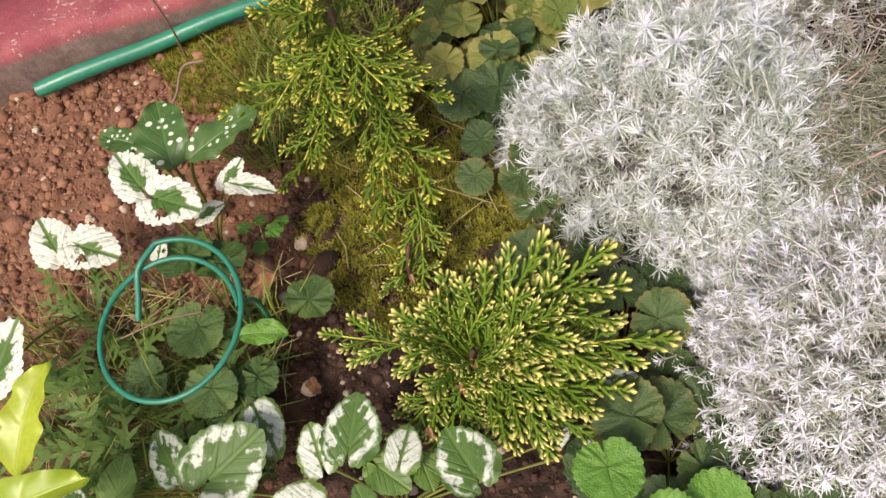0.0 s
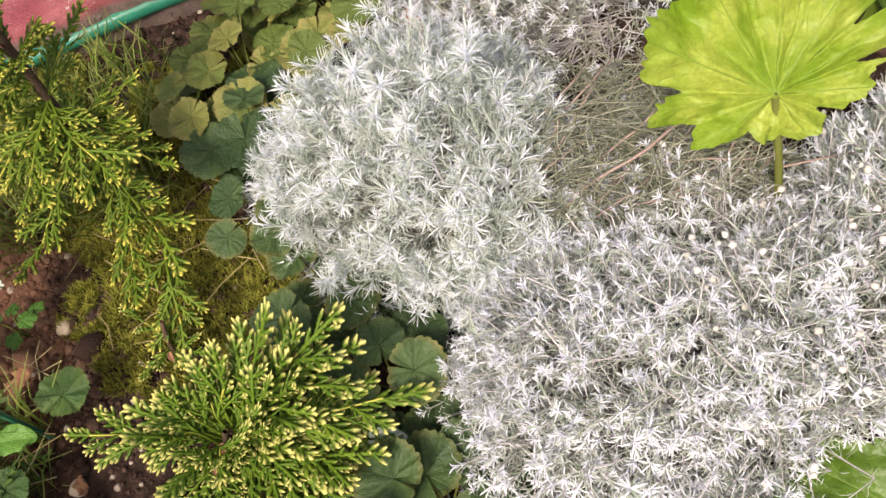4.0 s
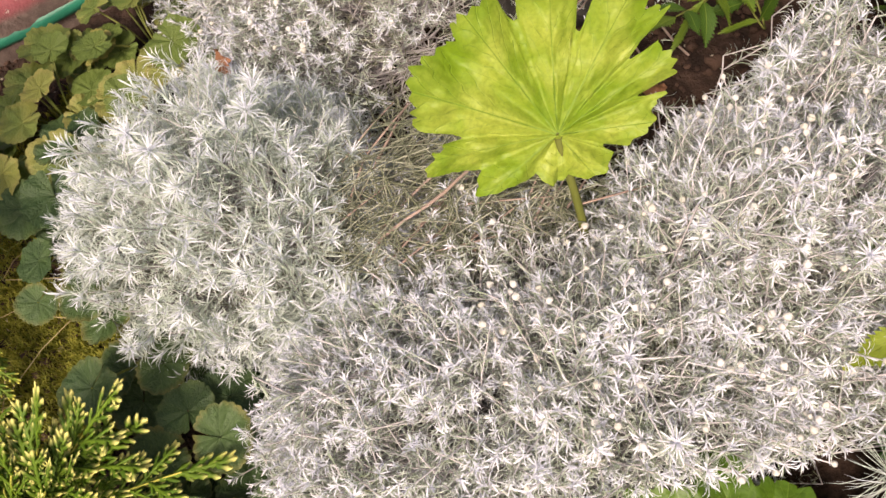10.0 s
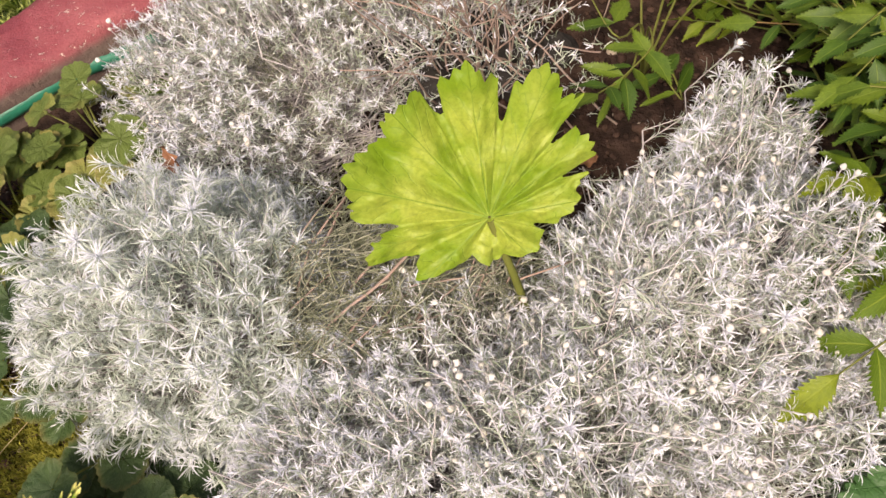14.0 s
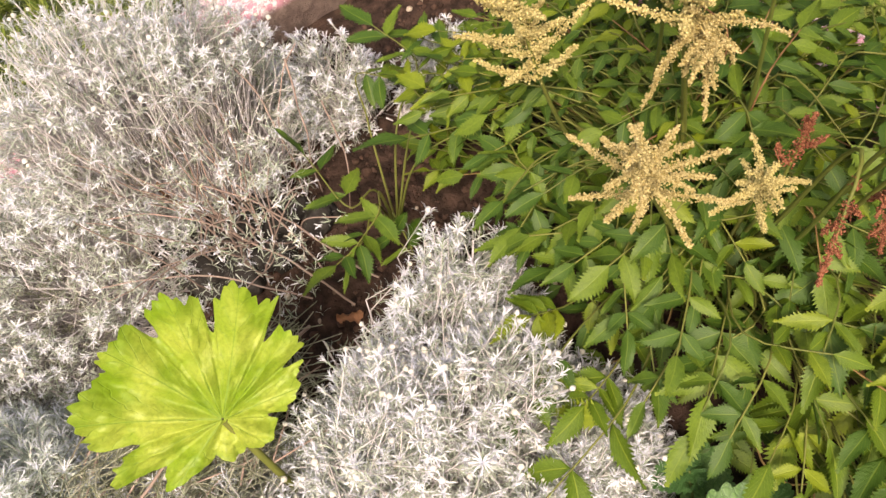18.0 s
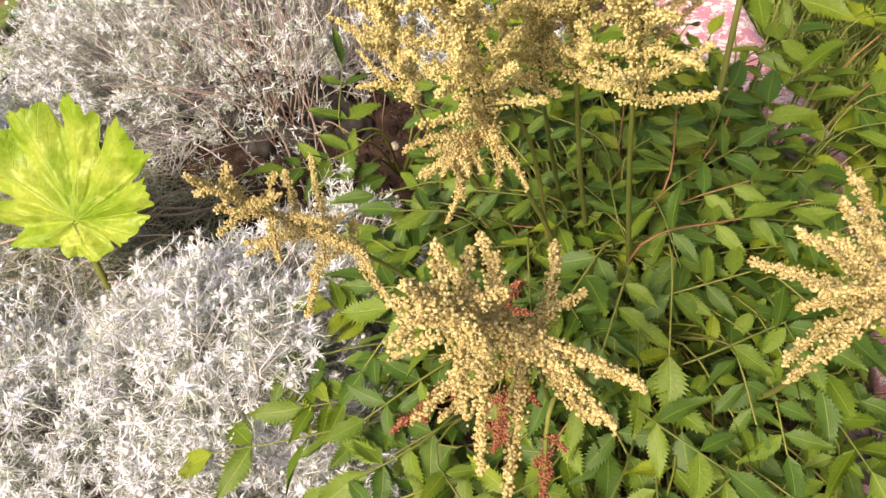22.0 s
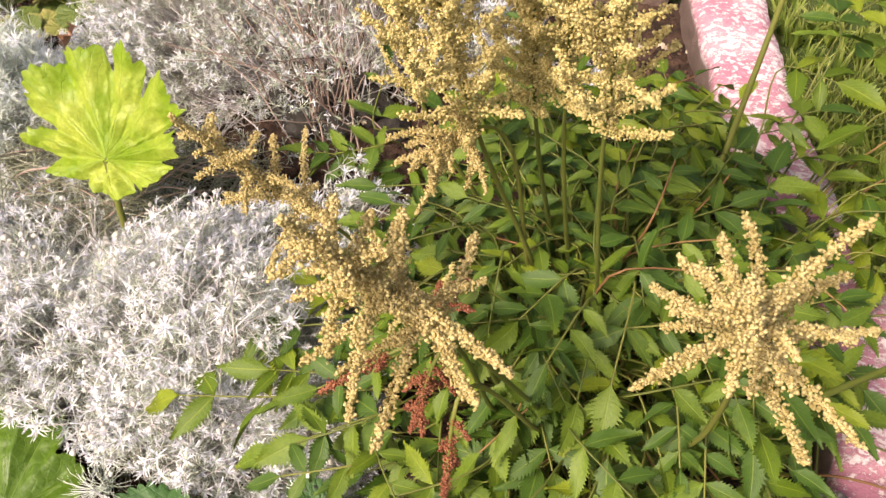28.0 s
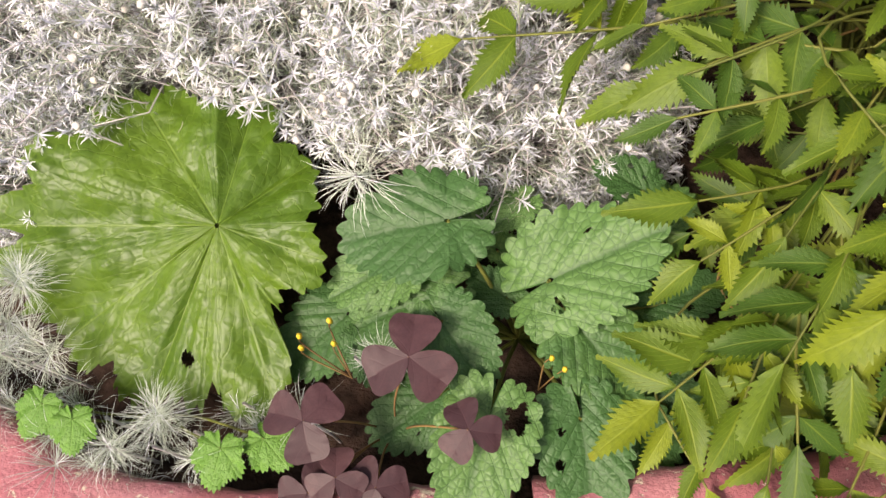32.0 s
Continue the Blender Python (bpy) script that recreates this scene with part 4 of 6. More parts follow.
def silver_bush(name, mounds, shoots, spec, centre, label, leaf_mat, rng, dry=0.5, buds=0, bud_zone=None, keep=None, whorls=0, hang=0.0, flow=0.0):
    """mounds: (x, y, z, rx, ry, rz, weight); shoots stand over their upper faces."""
    root = thing(name, centre, label, "shrub", "silver-leaved shrubs")
    kinds = [shoot(*spec[:5], k, spec[5], spec[6]) for k in range(8)]
    dull = [shoot(14, spec[1] * 0.8, spec[2] * 0.8, spec[3], 60, 30 + k, 1.0, 0) for k in range(3)]
    total = sum(m[6] for m in mounds)
    leafy, stems, withered = Bag(), Bag(), Bag()
    tips_all = []
    for mx, my, mz, ax, ay, az, weight in mounds:
        n = int(shoots * weight / total)
        d = rng.normal(0, 1, (n * 3, 3))
        d[:, 2] = np.abs(d[:, 2]) - 0.35
        d = unit(d)[:n * 2]
        size = np.array([ax, ay, az])
        p = np.array([mx, my, mz]) + d * size * (rng.uniform(0.78, 1.05, (len(d), 1)) + 0.14 * rng.random((len(d), 1)) ** 6)
        normal = unit(d / size)
        ok = p[:, 2] > 0.012
        ok &= np.array([noise.noise(Vector(a) * 24 + Vector((0, 0, mx * 50))) > -0.34 for a in p])
        for m2 in mounds:
            if m2[:3] != (mx, my, mz):
                ok &= (((p - np.array(m2[:3])) / np.array(m2[3:6])) ** 2).sum(-1) > 0.72
        if keep is not None:
            ok &= np.array([keep(*a) for a in p])
        p, normal = p[ok][:n], normal[ok][:n]
        away = unit((p - np.array([*centre[:2], 0])) * (1, 1, 0))
        ahead = unit(normal * (0.8 - 0.35 * flow) + away * flow + np.array([0, 0, 0.55 - hang]) + rng.normal(0, 0.46, p.shape))
        grow = rng.uniform(0.75, 1.2, len(p))
        turns = turn_to(ahead, spin=rng.uniform(0, 6.28, len(p))) * grow[:, None, None]
        pick = rng.integers(0, 8, len(p))
        for k in range(8):
            leafy.scatter(kinds[k], turns[pick == k], p[pick == k])
        tips_all.append((p, ahead, grow))
        start = np.array([mx, my, max(0.0, mz - az)]) * 0.6 + np.array([*centre[:2], 0]) * 0.4
        root_at = np.stack([start[0] + rng.normal(0, ax * 0.22, len(p)), start[1] + rng.normal(0, ay * 0.22, len(p)), np.full(len(p), 0.012)], -1)
        a, b = p - ahead * spec[3] * grow[:, None], p - ahead * 0.004
        mid_way = root_at * 0.35 + a * 0.65 - np.array([0, 0, 0.02]) + rng.normal(0, 0.010, p.shape)
        low = root_at * 0.75 + a * 0.25 + rng.normal(0, 0.008, p.shape)
        tubes(stems, np.stack([root_at, low, mid_way, a, b], 1), np.array([0.0013, 0.0011, 0.0009, 0.0008, 0.0006]), 3)
        m = int(n * dry)
        if m:
            j = rng.integers(0, len(p), m)
            f = rng.uniform(0.45, 0.9, (m, 1))
            dp = root_at[j] * (1 - f) + p[j] * f + rng.normal(0, 0.01, (m, 3))
            dp[:, 2] = np.maximum(dp[:, 2], 0.01)
            turns = turn_to(unit(ahead[j] + rng.normal(0, 0.6, (m, 3))), spin=rng.uniform(0, 6.28, m))
            pick = rng.integers(0, 3, m)
            for k in range(3):
                withered.scatter(dull[k], turns[pick == k], dp[pick == k])
    if whorls:
        p = np.concatenate([a for a, _, _ in tips_all])
        h = np.concatenate([a for _, a, _ in tips_all])
        j = np.argsort(-(h[:, 2] + 2.0 * p[:, 2] + rng.uniform(0, 0.9, len(p))))[:whorls]
        big = [shoot(64, spec[1] * 1.2, spec[2] * 0.85, 0.026, 80, 200 + k, 1.5, 30) for k in range(3)]
        up = unit(h[j] * 0.6 + (-0.05, -0.3, 0.9))
        for k in range(3):
            leafy.scatter(big[k], turn_to(up[k::3], spin=rng.uniform(0, 6, len(up[k::3]))), (p[j] + up * 0.004)[k::3])
    part("foliage", leafy.mesh("foliage", leaf_mat), root)["kind"] = "stuff"
    part("stem_mass", stems.mesh("stem_mass", SILVER_STEM), root)["kind"] = "stuff"
    if dry:
        part("withered_foliage", withered.mesh("withered_foliage", SILVER_DRY), root, None, "grey-brown withered leaves inside the shrub")["kind"] = "stuff"
    if buds:
        p = np.concatenate([a for a, _, _ in tips_all])
        h = np.concatenate([a for _, a, _ in tips_all])
        if bud_zone is not None:
            ok = np.array([bud_zone(*a) for a in p])
            p, h = p[ok], h[ok]
        j = rng.permutation(len(p))[:buds]
        p, h = p[j], unit(h[j] + (0, 0, 0.4))
        heads, legs = Bag(), Bag()
        end = p + h * rng.uniform(0.004, 0.020, (len(p), 1))
        for k in range(3):
            w = np.arange(len(p)) % 3 == k
            heads.scatter(lump(60 + k, 0.35, 2, 0.95), spun(rng, w.sum(), 0.8) * rng.uniform(0.0022, 0.0035, w.sum())[:, None, None], end[w])
        tubes(legs, np.stack([p - h * 0.01, p, end], 1), 0.0006, 3)
        part("flower_bud_mass", heads.mesh("flower_bud_mass", BUD), root, None, "small round white flower buds")["kind"] = "stuff"
        part("bud_stalk_mass", legs.mesh("bud_stalk_mass", SILVER_STEM), root)["kind"] = "stuff"
    return root


rng = np.random.default_rng(11)
silver_bush("silver_shrub", [(0.115, 0.525, 0.06, 0.16, 0.145, 0.19, 3.0), (0.045, 0.555, 0.06, 0.115, 0.10, 0.11, 1.4), (0.175, 0.445, 0.06, 0.10, 0.085, 0.13, 1.2), (0.16, 0.58, 0.05, 0.10, 0.09, 0.15, 1.0)], 1250,
            (44, 0.027, 0.00088, 0.052, 44, 1.5, 9), (0.10, 0.50, 0.0), "bushy silver-white shrub with long needle leaves", SILVER_GREEN, rng, whorls=5)
silver_bush("silver_shrub", [(0.255, 0.27, 0.04, 0.165, 0.15, 0.165, 2.6), (0.30, 0.51, 0.0, 0.13, 0.10, 0.125, 1.1), (0.275, 0.12, 0.02, 0.10, 0.09, 0.125, 0.9), (0.40, 0.25, 0.04, 0.17, 0.15, 0.165, 2.6), (0.565, 0.335, 0.04, 0.145, 0.15, 0.20, 2.6), (0.655, 0.335, 0.05, 0.085, 0.10, 0.195, 1.0), (0.63, 0.43, 0.04, 0.10, 0.13, 0.165, 1.4), (0.69, 0.485, 0.03, 0.075, 0.085, 0.18, 0.7), (0.32, 0.40, 0.02, 0.16, 0.10, 0.15, 0.9), (0.60, 0.20, 0.04, 0.12, 0.09, 0.11, 0.8), (0.70, 0.285, 0.03, 0.085, 0.10, 0.13, 0.9)], 7400,
            (28, 0.0180, 0.00086, 0.052, 58, 1.5, 10), (0.42, 0.30, 0.0), "wide silver-white shrub with felted leaves and round white buds", SILVER, rng, dry=0.2, buds=270, whorls=7,
            bud_zone=lambda x, y, z: z > 0.10 and x > 0.33 and not (x > 0.56 and y < 0.19), keep=lambda x, y, z: y < 0.54 and not (0.43 < x < 0.69 and y > 0.475 + max(0.0, x - 0.60) * 0.8) and not (0.365 < x < 0.55 and y < 0.165) and not (x > 0.55 and y < 0.165), hang=0.30, flow=0.32)
silver_bush("silver_shrub", [(0.26, 0.83, 0.04, 0.20, 0.17, 0.145, 2.8), (0.44, 0.92, 0.08, 0.18, 0.15, 0.26, 2.8), (0.20, 0.72, 0.04, 0.14, 0.11, 0.09, 1.0), (0.31, 0.67, 0.0, 0.14, 0.09, 0.10, 0.45), (0.565, 0.885, 0.08, 0.11, 0.11, 0.24, 1.7)], 3000,
            (26, 0.0170, 0.00084, 0.052, 56, 1.5, 9), (0.42, 0.80, 0.0), "silver-grey shrub with bare branches at its foot", SILVER, rng, dry=0.5, buds=160,
            bud_zone=lambda x, y, z: z > 0.12, hang=0.15, flow=0.2,
            keep=lambda x, y, z: noise.noise(Vector((x * 37, y * 37, z * 37))) < (-0.24 if x > 0.36 and y < 0.86 and z < 0.24 else 0.02 if x > 0.25 and y < 0.78 else 1.0))

silver_bush("silver_shrub", [(0.70, 0.91, 0.02, 0.09, 0.08, 0.13, 1.0), (0.85, 0.82, 0.02, 0.07, 0.07, 0.12, 0.8)], 420,
            (22, 0.0165, 0.0010, 0.050, 52, 1.3, 8), (0.72, 0.86, 0.0), "sparse small silver shrub behind the astilbe seedling", SILVER, rng, dry=0.4)

# bare branches between the shrubs
branches = thing("bare_branches", (0.45, 0.66, 0.0), "bare brownish twigs lying between the silver shrubs", "branches")
for pts, r in [(((0.20, 0.42, 0.10), (0.30, 0.44, 0.175), (0.40, 0.49, 0.155), (0.52, 0.58, 0.06)), 0.0042), (((0.24, 0.45, 0.12), (0.36, 0.50, 0.16), (0.47, 0.55, 0.10)), 0.0035),
               (((0.40, 0.86, 0.14), (0.50, 0.80, 0.12), (0.57, 0.70, 0.07), (0.62, 0.62, 0.01)), 0.003), (((0.38, 0.80, 0.16), (0.46, 0.76, 0.13), (0.53, 0.68, 0.08), (0.58, 0.60, 0.02)), 0.003),
               (((0.46, 0.92, 0.20), (0.52, 0.82, 0.14), (0.55, 0.74, 0.06), (0.57, 0.66, 0.01)), 0.0025), (((0.34, 0.72, 0.15), (0.44, 0.68, 0.12), (0.54, 0.62, 0.05)), 0.0025),
               (((0.22, 0.40, 0.13), (0.31, 0.46, 0.13), (0.38, 0.55, 0.10)), 0.002), (((0.52, 0.95, 0.18), (0.55, 0.84, 0.10), (0.56, 0.76, 0.02)), 0.002),
               (((0.44, 0.62, 0.10), (0.50, 0.66, 0.09), (0.56, 0.72, 0.03)), 0.002), (((0.30, 0.53, 0.13), (0.40, 0.56, 0.09), (0.50, 0.58, 0.04)), 0.002),
               (((0.60, 0.80, 0.0), (0.61, 0.82, 0.12), (0.60, 0.86, 0.24)), 0.003), (((0.62, 0.79, 0.0), (0.635, 0.80, 0.10), (0.66, 0.84, 0.20)), 0.0025), (((0.59, 0.81, 0.0), (0.575, 0.84, 0.12), (0.54, 0.90, 0.22)), 0.0025), (((0.64, 0.74, 0.0), (0.66, 0.74, 0.08), (0.67, 0.77, 0.18)), 0.0022), (((0.55, 0.70, 0.0), (0.58, 0.72, 0.06), (0.63, 0.70, 0.05)), 0.0022), (((0.60, 0.80, 0.1), (0.63, 0.83, 0.16), (0.68, 0.86, 0.2)), 0.0018)]:
    line = curve(pts, 24)
    line += np.array([noise.noise_vector(Vector(p) * 22)[:] for p in line]) * 0.006
    part("branch", tubes(Bag(), [line], np.linspace(r * 0.3, r * 0.5, 24), 6).mesh("branch", TWIG_PALE), branches)
for k in range(34):
    foot = np.array([0.50 + rng.normal(0, 0.035), 0.76 + rng.normal(0, 0.03), 0.0])
    tip = np.array([rng.uniform(0.36, 0.60), rng.uniform(0.60, 0.90), rng.uniform(0.10, 0.26)])
    line = curve([foot, foot * 0.55 + tip * 0.45 + (0, 0, 0.03), tip], 14)
    line += np.array([noise.noise_vector(Vector(p) * 18)[:] for p in line]) * 0.010
    part("branch", tubes(Bag(), [line], np.linspace(0.0016, 0.0006, 14), 5).mesh("branch", TWIG_PALE), branches)
for k in range(40):
    foot = np.array([rng.uniform(0.20, 0.44), rng.uniform(0.40, 0.54), rng.uniform(0.10, 0.16)])
    a = rng.normal(0.45, 0.5)
    line = curve([foot, foot + (0.035 * math.cos(a), 0.035 * math.sin(a), 0.012), foot + (0.08 * math.cos(a + 0.2), 0.08 * math.sin(a + 0.2), -0.005)], 10)
    part("branch", tubes(Bag(), [line], np.linspace(0.0012, 0.0006, 10), 5).mesh("branch", TWIG_PALE), branches)
bag = Bag()
tip_kind = [shoot(10, 0.016, 0.0011, 0.04, 55, 80 + k, 1.0, 3) for k in range(3)]
n = 300
p = np.stack([rng.uniform(0.36, 0.60, n), rng.uniform(0.60, 0.92, n), rng.uniform(0.05, 0.24, n)], -1)
for k in range(3):
    bag.scatter(tip_kind[k], turn_to(unit(rng.normal(0, 1, (100, 3)) + (0, 0, 0.5))), p[k * 100:k * 100 + 100])
part("sparse_foliage", bag.mesh("sparse_foliage", SILVER), branches)["kind"] = "stuff"
bag = Bag()
n = 700
a = np.stack([rng.uniform(0.22, 0.50, n), rng.uniform(0.42, 0.60, n), rng.uniform(0.02, 0.11, n)], -1)
d = unit(rng.normal(0, 1, (n, 3)) * (1, 0.6, 0.35)) * rng.uniform(0.02, 0.06, (n, 1))
tubes(bag, np.stack([a - d, a + rng.normal(0, 0.004, (n, 3)), a + d], 1), 0.0007, 3)
a = np.stack([rng.uniform(0.22, 0.42, n), rng.uniform(0.40, 0.53, n), rng.uniform(0.10, 0.175, n)], -1)
d = unit(rng.normal(0, 1, (n, 3)) * (1, 0.6, 0.25)) * rng.uniform(0.012, 0.04, (n, 1))
tubes(bag, np.stack([a - d, a + rng.normal(0, 0.004, (n, 3)), a + d], 1), 0.0006, 3)
part("dry_stalk_mass", bag.mesh("dry_stalk_mass", SILVER_DRY), branches)["kind"] = "stuff"


def rosette(spot, size, n, seed, label):
    root = thing("silver_seedling", spot, label, "silver seedling", "silver rosettes")
    bag = Bag()
    r = np.random.default_rng(seed)
    for k in range(n):
        d = unit(np.array([r.normal(0, 0.7), r.normal(0, 0.7), 1.0]))
        o = np.array(spot) + (r.normal(0, size * 0.6), r.normal(0, size * 0.6), -abs(r.normal(0, size * 0.3)))
        bag.scatter(shoot(84, 0.046, 0.00042, 0.026, 76, seed + k, 1.3, 10), turn_to(d[None], spin=np.array([k * 1.0])) * (size / 0.035), o[None])
    part("needles", bag.mesh("needles", SILVER_GREEN), root)
    tubes_bag = tubes(Bag(), [curve([(spot[0], spot[1], 0.0), (spot[0] + 0.003, spot[1], spot[2] * 0.5), spot], 6)], 0.0012, 5)
    part("stem", tubes_bag.mesh("stem", SILVER_STEM), root)


for k, (spot, size, n) in enumerate([((0.575, 0.131, 0.150), 0.034, 1), ((0.485, -0.078, 0.085), 0.030, 3), ((0.375, -0.05, 0.09), 0.026, 3), ((0.59, -0.03, 0.08), 0.026, 1), ((0.605, 0.02, 0.10), 0.022, 1), ((0.44, -0.07, 0.08), 0.028, 2), ((0.53, -0.03, 0.07), 0.028, 2), ((0.345, -0.05, 0.085), 0.026, 3), ((0.33, 0.0, 0.10), 0.028, 3), ((0.41, -0.085, 0.088), 0.026, 3), ((0.455, -0.088, 0.088), 0.024, 3), ((0.36, -0.085, 0.088), 0.024, 2), ((0.51, -0.06, 0.085), 0.024, 2)]):
    rosette(spot, size, n, 300 + k * 9, "silver-white rosette of fine needle leaves near the front kerb")


# ---- broad lobed leaves ----
def broad_leaf(name, spot, foot_spot, lobes, size, material, label, seed, gap, turn_deg, tip_x, tip_y, **shape):
    root = thing(name, foot_spot, label, "leaf")
    leaf = palm(lobes, seed=seed, gap=gap, **shape)
    part("leaf_blade", leaf.mesh("leaf_blade", material), root, pose(*spot, tip_x, tip_y, turn_deg) @ Matrix.Diagonal((size, size, size, 1)))
    stalk = curve([foot_spot, ((foot_spot[0] + spot[0]) / 2 + 0.004, (foot_spot[1] + spot[1]) / 2 - 0.012, spot[2] * 0.55), (spot[0], spot[1], spot[2] - 0.002)], 20)
    part("leaf_stalk", tubes(Bag(), [stalk], np.linspace(0.0045, 0.0035, 20), 10).mesh("leaf_stalk", STALK), root)


LIME_RIM = ((-180, 0.27), (-160, 0.30), (-135, 0.27), (-122, 0.40), (-108, 0.56), (-98, 0.50), (-88, 0.80), (-77, 0.75), (-62, 0.84), (-46, 0.89), (-36, 0.87), (-21, 0.89), (-7, 0.86), (0, 0.85), (11, 0.94), (18, 0.84), (25, 0.91), (29, 0.84), (33, 0.84), (38, 0.93), (47, 0.88), (51, 0.82), (57, 0.88), (64, 0.73), (71, 0.80), (86, 0.68), (92, 0.57), (110, 0.46), (125, 0.37), (145, 0.34), (165, 0.31))
BROAD_RIM = ((-180, 0.84), (-165, 0.92), (-147, 0.97), (-132, 1.02), (-116, 1.16), (-103, 1.12), (-84, 0.96), (-61, 0.82), (-42, 0.74), (-26, 0.60), (-8, 0.62), (5, 0.58), (22, 0.47), (50, 0.46), (84, 0.46), (101, 0.53), (126, 0.44), (139, 0.76), (156, 0.88))
broad_leaf("lime_green_leaf", (0.420, 0.438, 0.228), (0.432, 0.388, 0.0), [(-82, 1, 11), (-54, 1, 19), (-21, 1, 16), (12, 1, 15), (42, 1, 16), (71, 1, 12), (100, 1, 20), (155, 1, 30), (-112, 1, 20)], 0.140,
           BIG_LEAF, "large lime-green lobed leaf on a single stalk", 3, None, 0, 40, -4, teeth=78, depth=0.045, cup=0.24, ripple=0.025, na=620, nr=40, bulge=0.0, crease=-0.12, puff=0.040, puff_size=8.0, rim=LIME_RIM,
           notches=((-4, 0.24, 3.2), (27, 0.30, 3), (60.5, 0.28, 2.6), (-73, 0.26, 2.8), (-94, 0.12, 4), (83, 0.26, 2.6), (122, 0.26, 4), (-30, 0.05, 3)), holes=((-0.66, 0.16, 0.03),))
broad_leaf("broad_green_leaf", (0.472, 0.084, 0.103), (0.49, 0.09, 0.0), [(-52, 1, 24), (-6, 1, 18), (36, 1, 20), (92, 1, 26), (146, 1, 18), (-172, 1, 17), (-140, 1, 17), (-106, 1, 20)], 0.172,
           BROAD_LEAF, "large glossy dark green lobed leaf near the kerb", 8, None, 0, 21, 4, teeth=84, depth=0.06, cup=0.0, ripple=0.035, na=620, nr=44, bulge=0.0, crease=0.06, puff=0.045, puff_size=4.5, fold=(-80, 0.36), rim=BROAD_RIM,
           notches=((-20, 0.10, 3.5), (14, 0.12, 4), (69, 0.12, 4), (117, 0.10, 5), (131, 0.22, 3), (166, 0.14, 3.5), (-156, 0.12, 4), (-124, 0.10, 4), (-109, 0.20, 3), (-93, 0.10, 4), (-73, 0.10, 4)), holes=((0.02, -0.60, 0.035),))


# ---- thujas ----
def frond(seed, size=0.06, gap=0.0064, half=(0.0031, 0.0020), gold=0.010):
    """A flat ferny spray of scale twigs along y; the twig ends carry the tip colour."""
    r = np.random.default_rng(seed)
    twigs = []

    def twig(o, ang, long, level):
        n = max(4, int(long / 0.0026))
        s = np.linspace(0, 1, n)
        a = ang + r.normal(0, 0.14) * s - 0.30 * np.sign(ang) * (level > 0) * s
        d = np.stack([np.sin(a), np.cos(a), np.zeros(n)], -1)
        p = o + np.concatenate([[np.zeros(3)], np.cumsum(d[:-1] * (long / (n - 1)), axis=0)])
        p[:, 2] += r.normal(0, 0.0022) * s - 0.10 * ((p[:, 1] ** 2 + 2.0 * p[:, 0] ** 2) - (o[1] ** 2 + 2.0 * o[0] ** 2)) / size
        twigs.append((p, level, long))
        if level < 2:
            m = int((long - 0.004) / gap)
            for k in range(1, m + 1):
                f = k * gap / long
                if level == 0:
                    child = size * 0.40 * (0.35 + 1.15 * f if f < 0.45 else 0.87 - 1.0 * (f - 0.45)) * r.uniform(0.8, 1.15)
                else:
                    child = long * 0.46 * (1 - 0.75 * f) * r.uniform(0.8, 1.1)
                if child > 0.0042:
                    i = min(n - 1, int(f * (n - 1)))
                    twig(p[i], a[i] + (1 if k % 2 else -1) * radians(r.uniform(34, 46)), child, level + 1)

    twig(np.zeros(3), 0.0, size, 0)
    bag = Bag()
    for p, level, long in twigs:
        n = len(p)
        d = unit(np.gradient(p, axis=0))
        side = unit(np.cross(d, (0, 0, 1.0)))
        wide = np.where(np.arange(n) % 2, *half)
        wide[-1] = 0.0009
        v = np.stack([p + side * wide[:, None], p + (0, 0, 0.0010), p - side * wide[:, None]], 1)
        i, j = np.meshgrid(np.arange(n - 1), np.arange(3), indexing="ij")
        q = np.stack([i * 3 + j, i * 3 + (j + 1) % 3, (i + 1) * 3 + (j + 1) % 3, (i + 1) * 3 + j], -1).reshape(-1, 4)
        out = np.clip(np.hypot(p[:, 0], p[:, 1]) / size, 0, 1) * 0.55
        end = np.clip(1 - (long * (1 - np.linspace(0, 1, n))) / gold, 0, 1) * 0.45
        uv = np.repeat(np.stack([np.full(n, 0.5), out + end], -1), 3, axis=0)
        bag.add(v.reshape(-1, 3), q, None, uv)
        bag.add(v[-1], None, [[0, 1, 2]], uv[-3:])
    return bag


FROND = [frond(k, gold=0.008).mesh("frond", THUJA) for k in range(4)]
FROND_GOLD = [frond(10 + k).mesh("frond", THUJA_GOLD) for k in range(4)]


def bough(root, meshes, foot, tip, fans, r, size=0.055, sag=0.01, crowd=2):
    """A branch with fans of scale twigs along it."""
    foot, tip = np.array(foot, float), np.array(tip, float)
    line = curve([foot, (foot + tip) / 2 + (0, 0, sag) + r.normal(0, 0.004, 3), tip], 16)
    stick = part("branch", tubes(Bag(), [line], np.linspace(0.0016, 0.0008, 16), 5).mesh("branch", THUJA), root)
    way = unit(tip - foot)
    across = unit(np.cross(way, (0, 0, 1.0)))
    fans = fans * crowd - 1
    for k in range(fans):
        f = 0.06 + 0.82 * k / max(1, fans - 1)
        o = line[int(f * 15)]
        s = 0 if k == fans - 1 else (-1 if k % 2 else 1)
        d = unit(way + across * s * r.uniform(0.5, 0.95) + (0, 0, r.normal(0.10, 0.24)))
        long = size * r.uniform(0.75, 1.2) * (1.1 if s == 0 else 1.0)
        part("frond", meshes[r.integers(0, 4)], stick, leaf_pose(tuple(o), tuple(o + d * long), r.normal(0, 20), 1.0) @ Matrix.Diagonal((1 / 0.06, 1 / 0.06, 1 / 0.06, 1)))


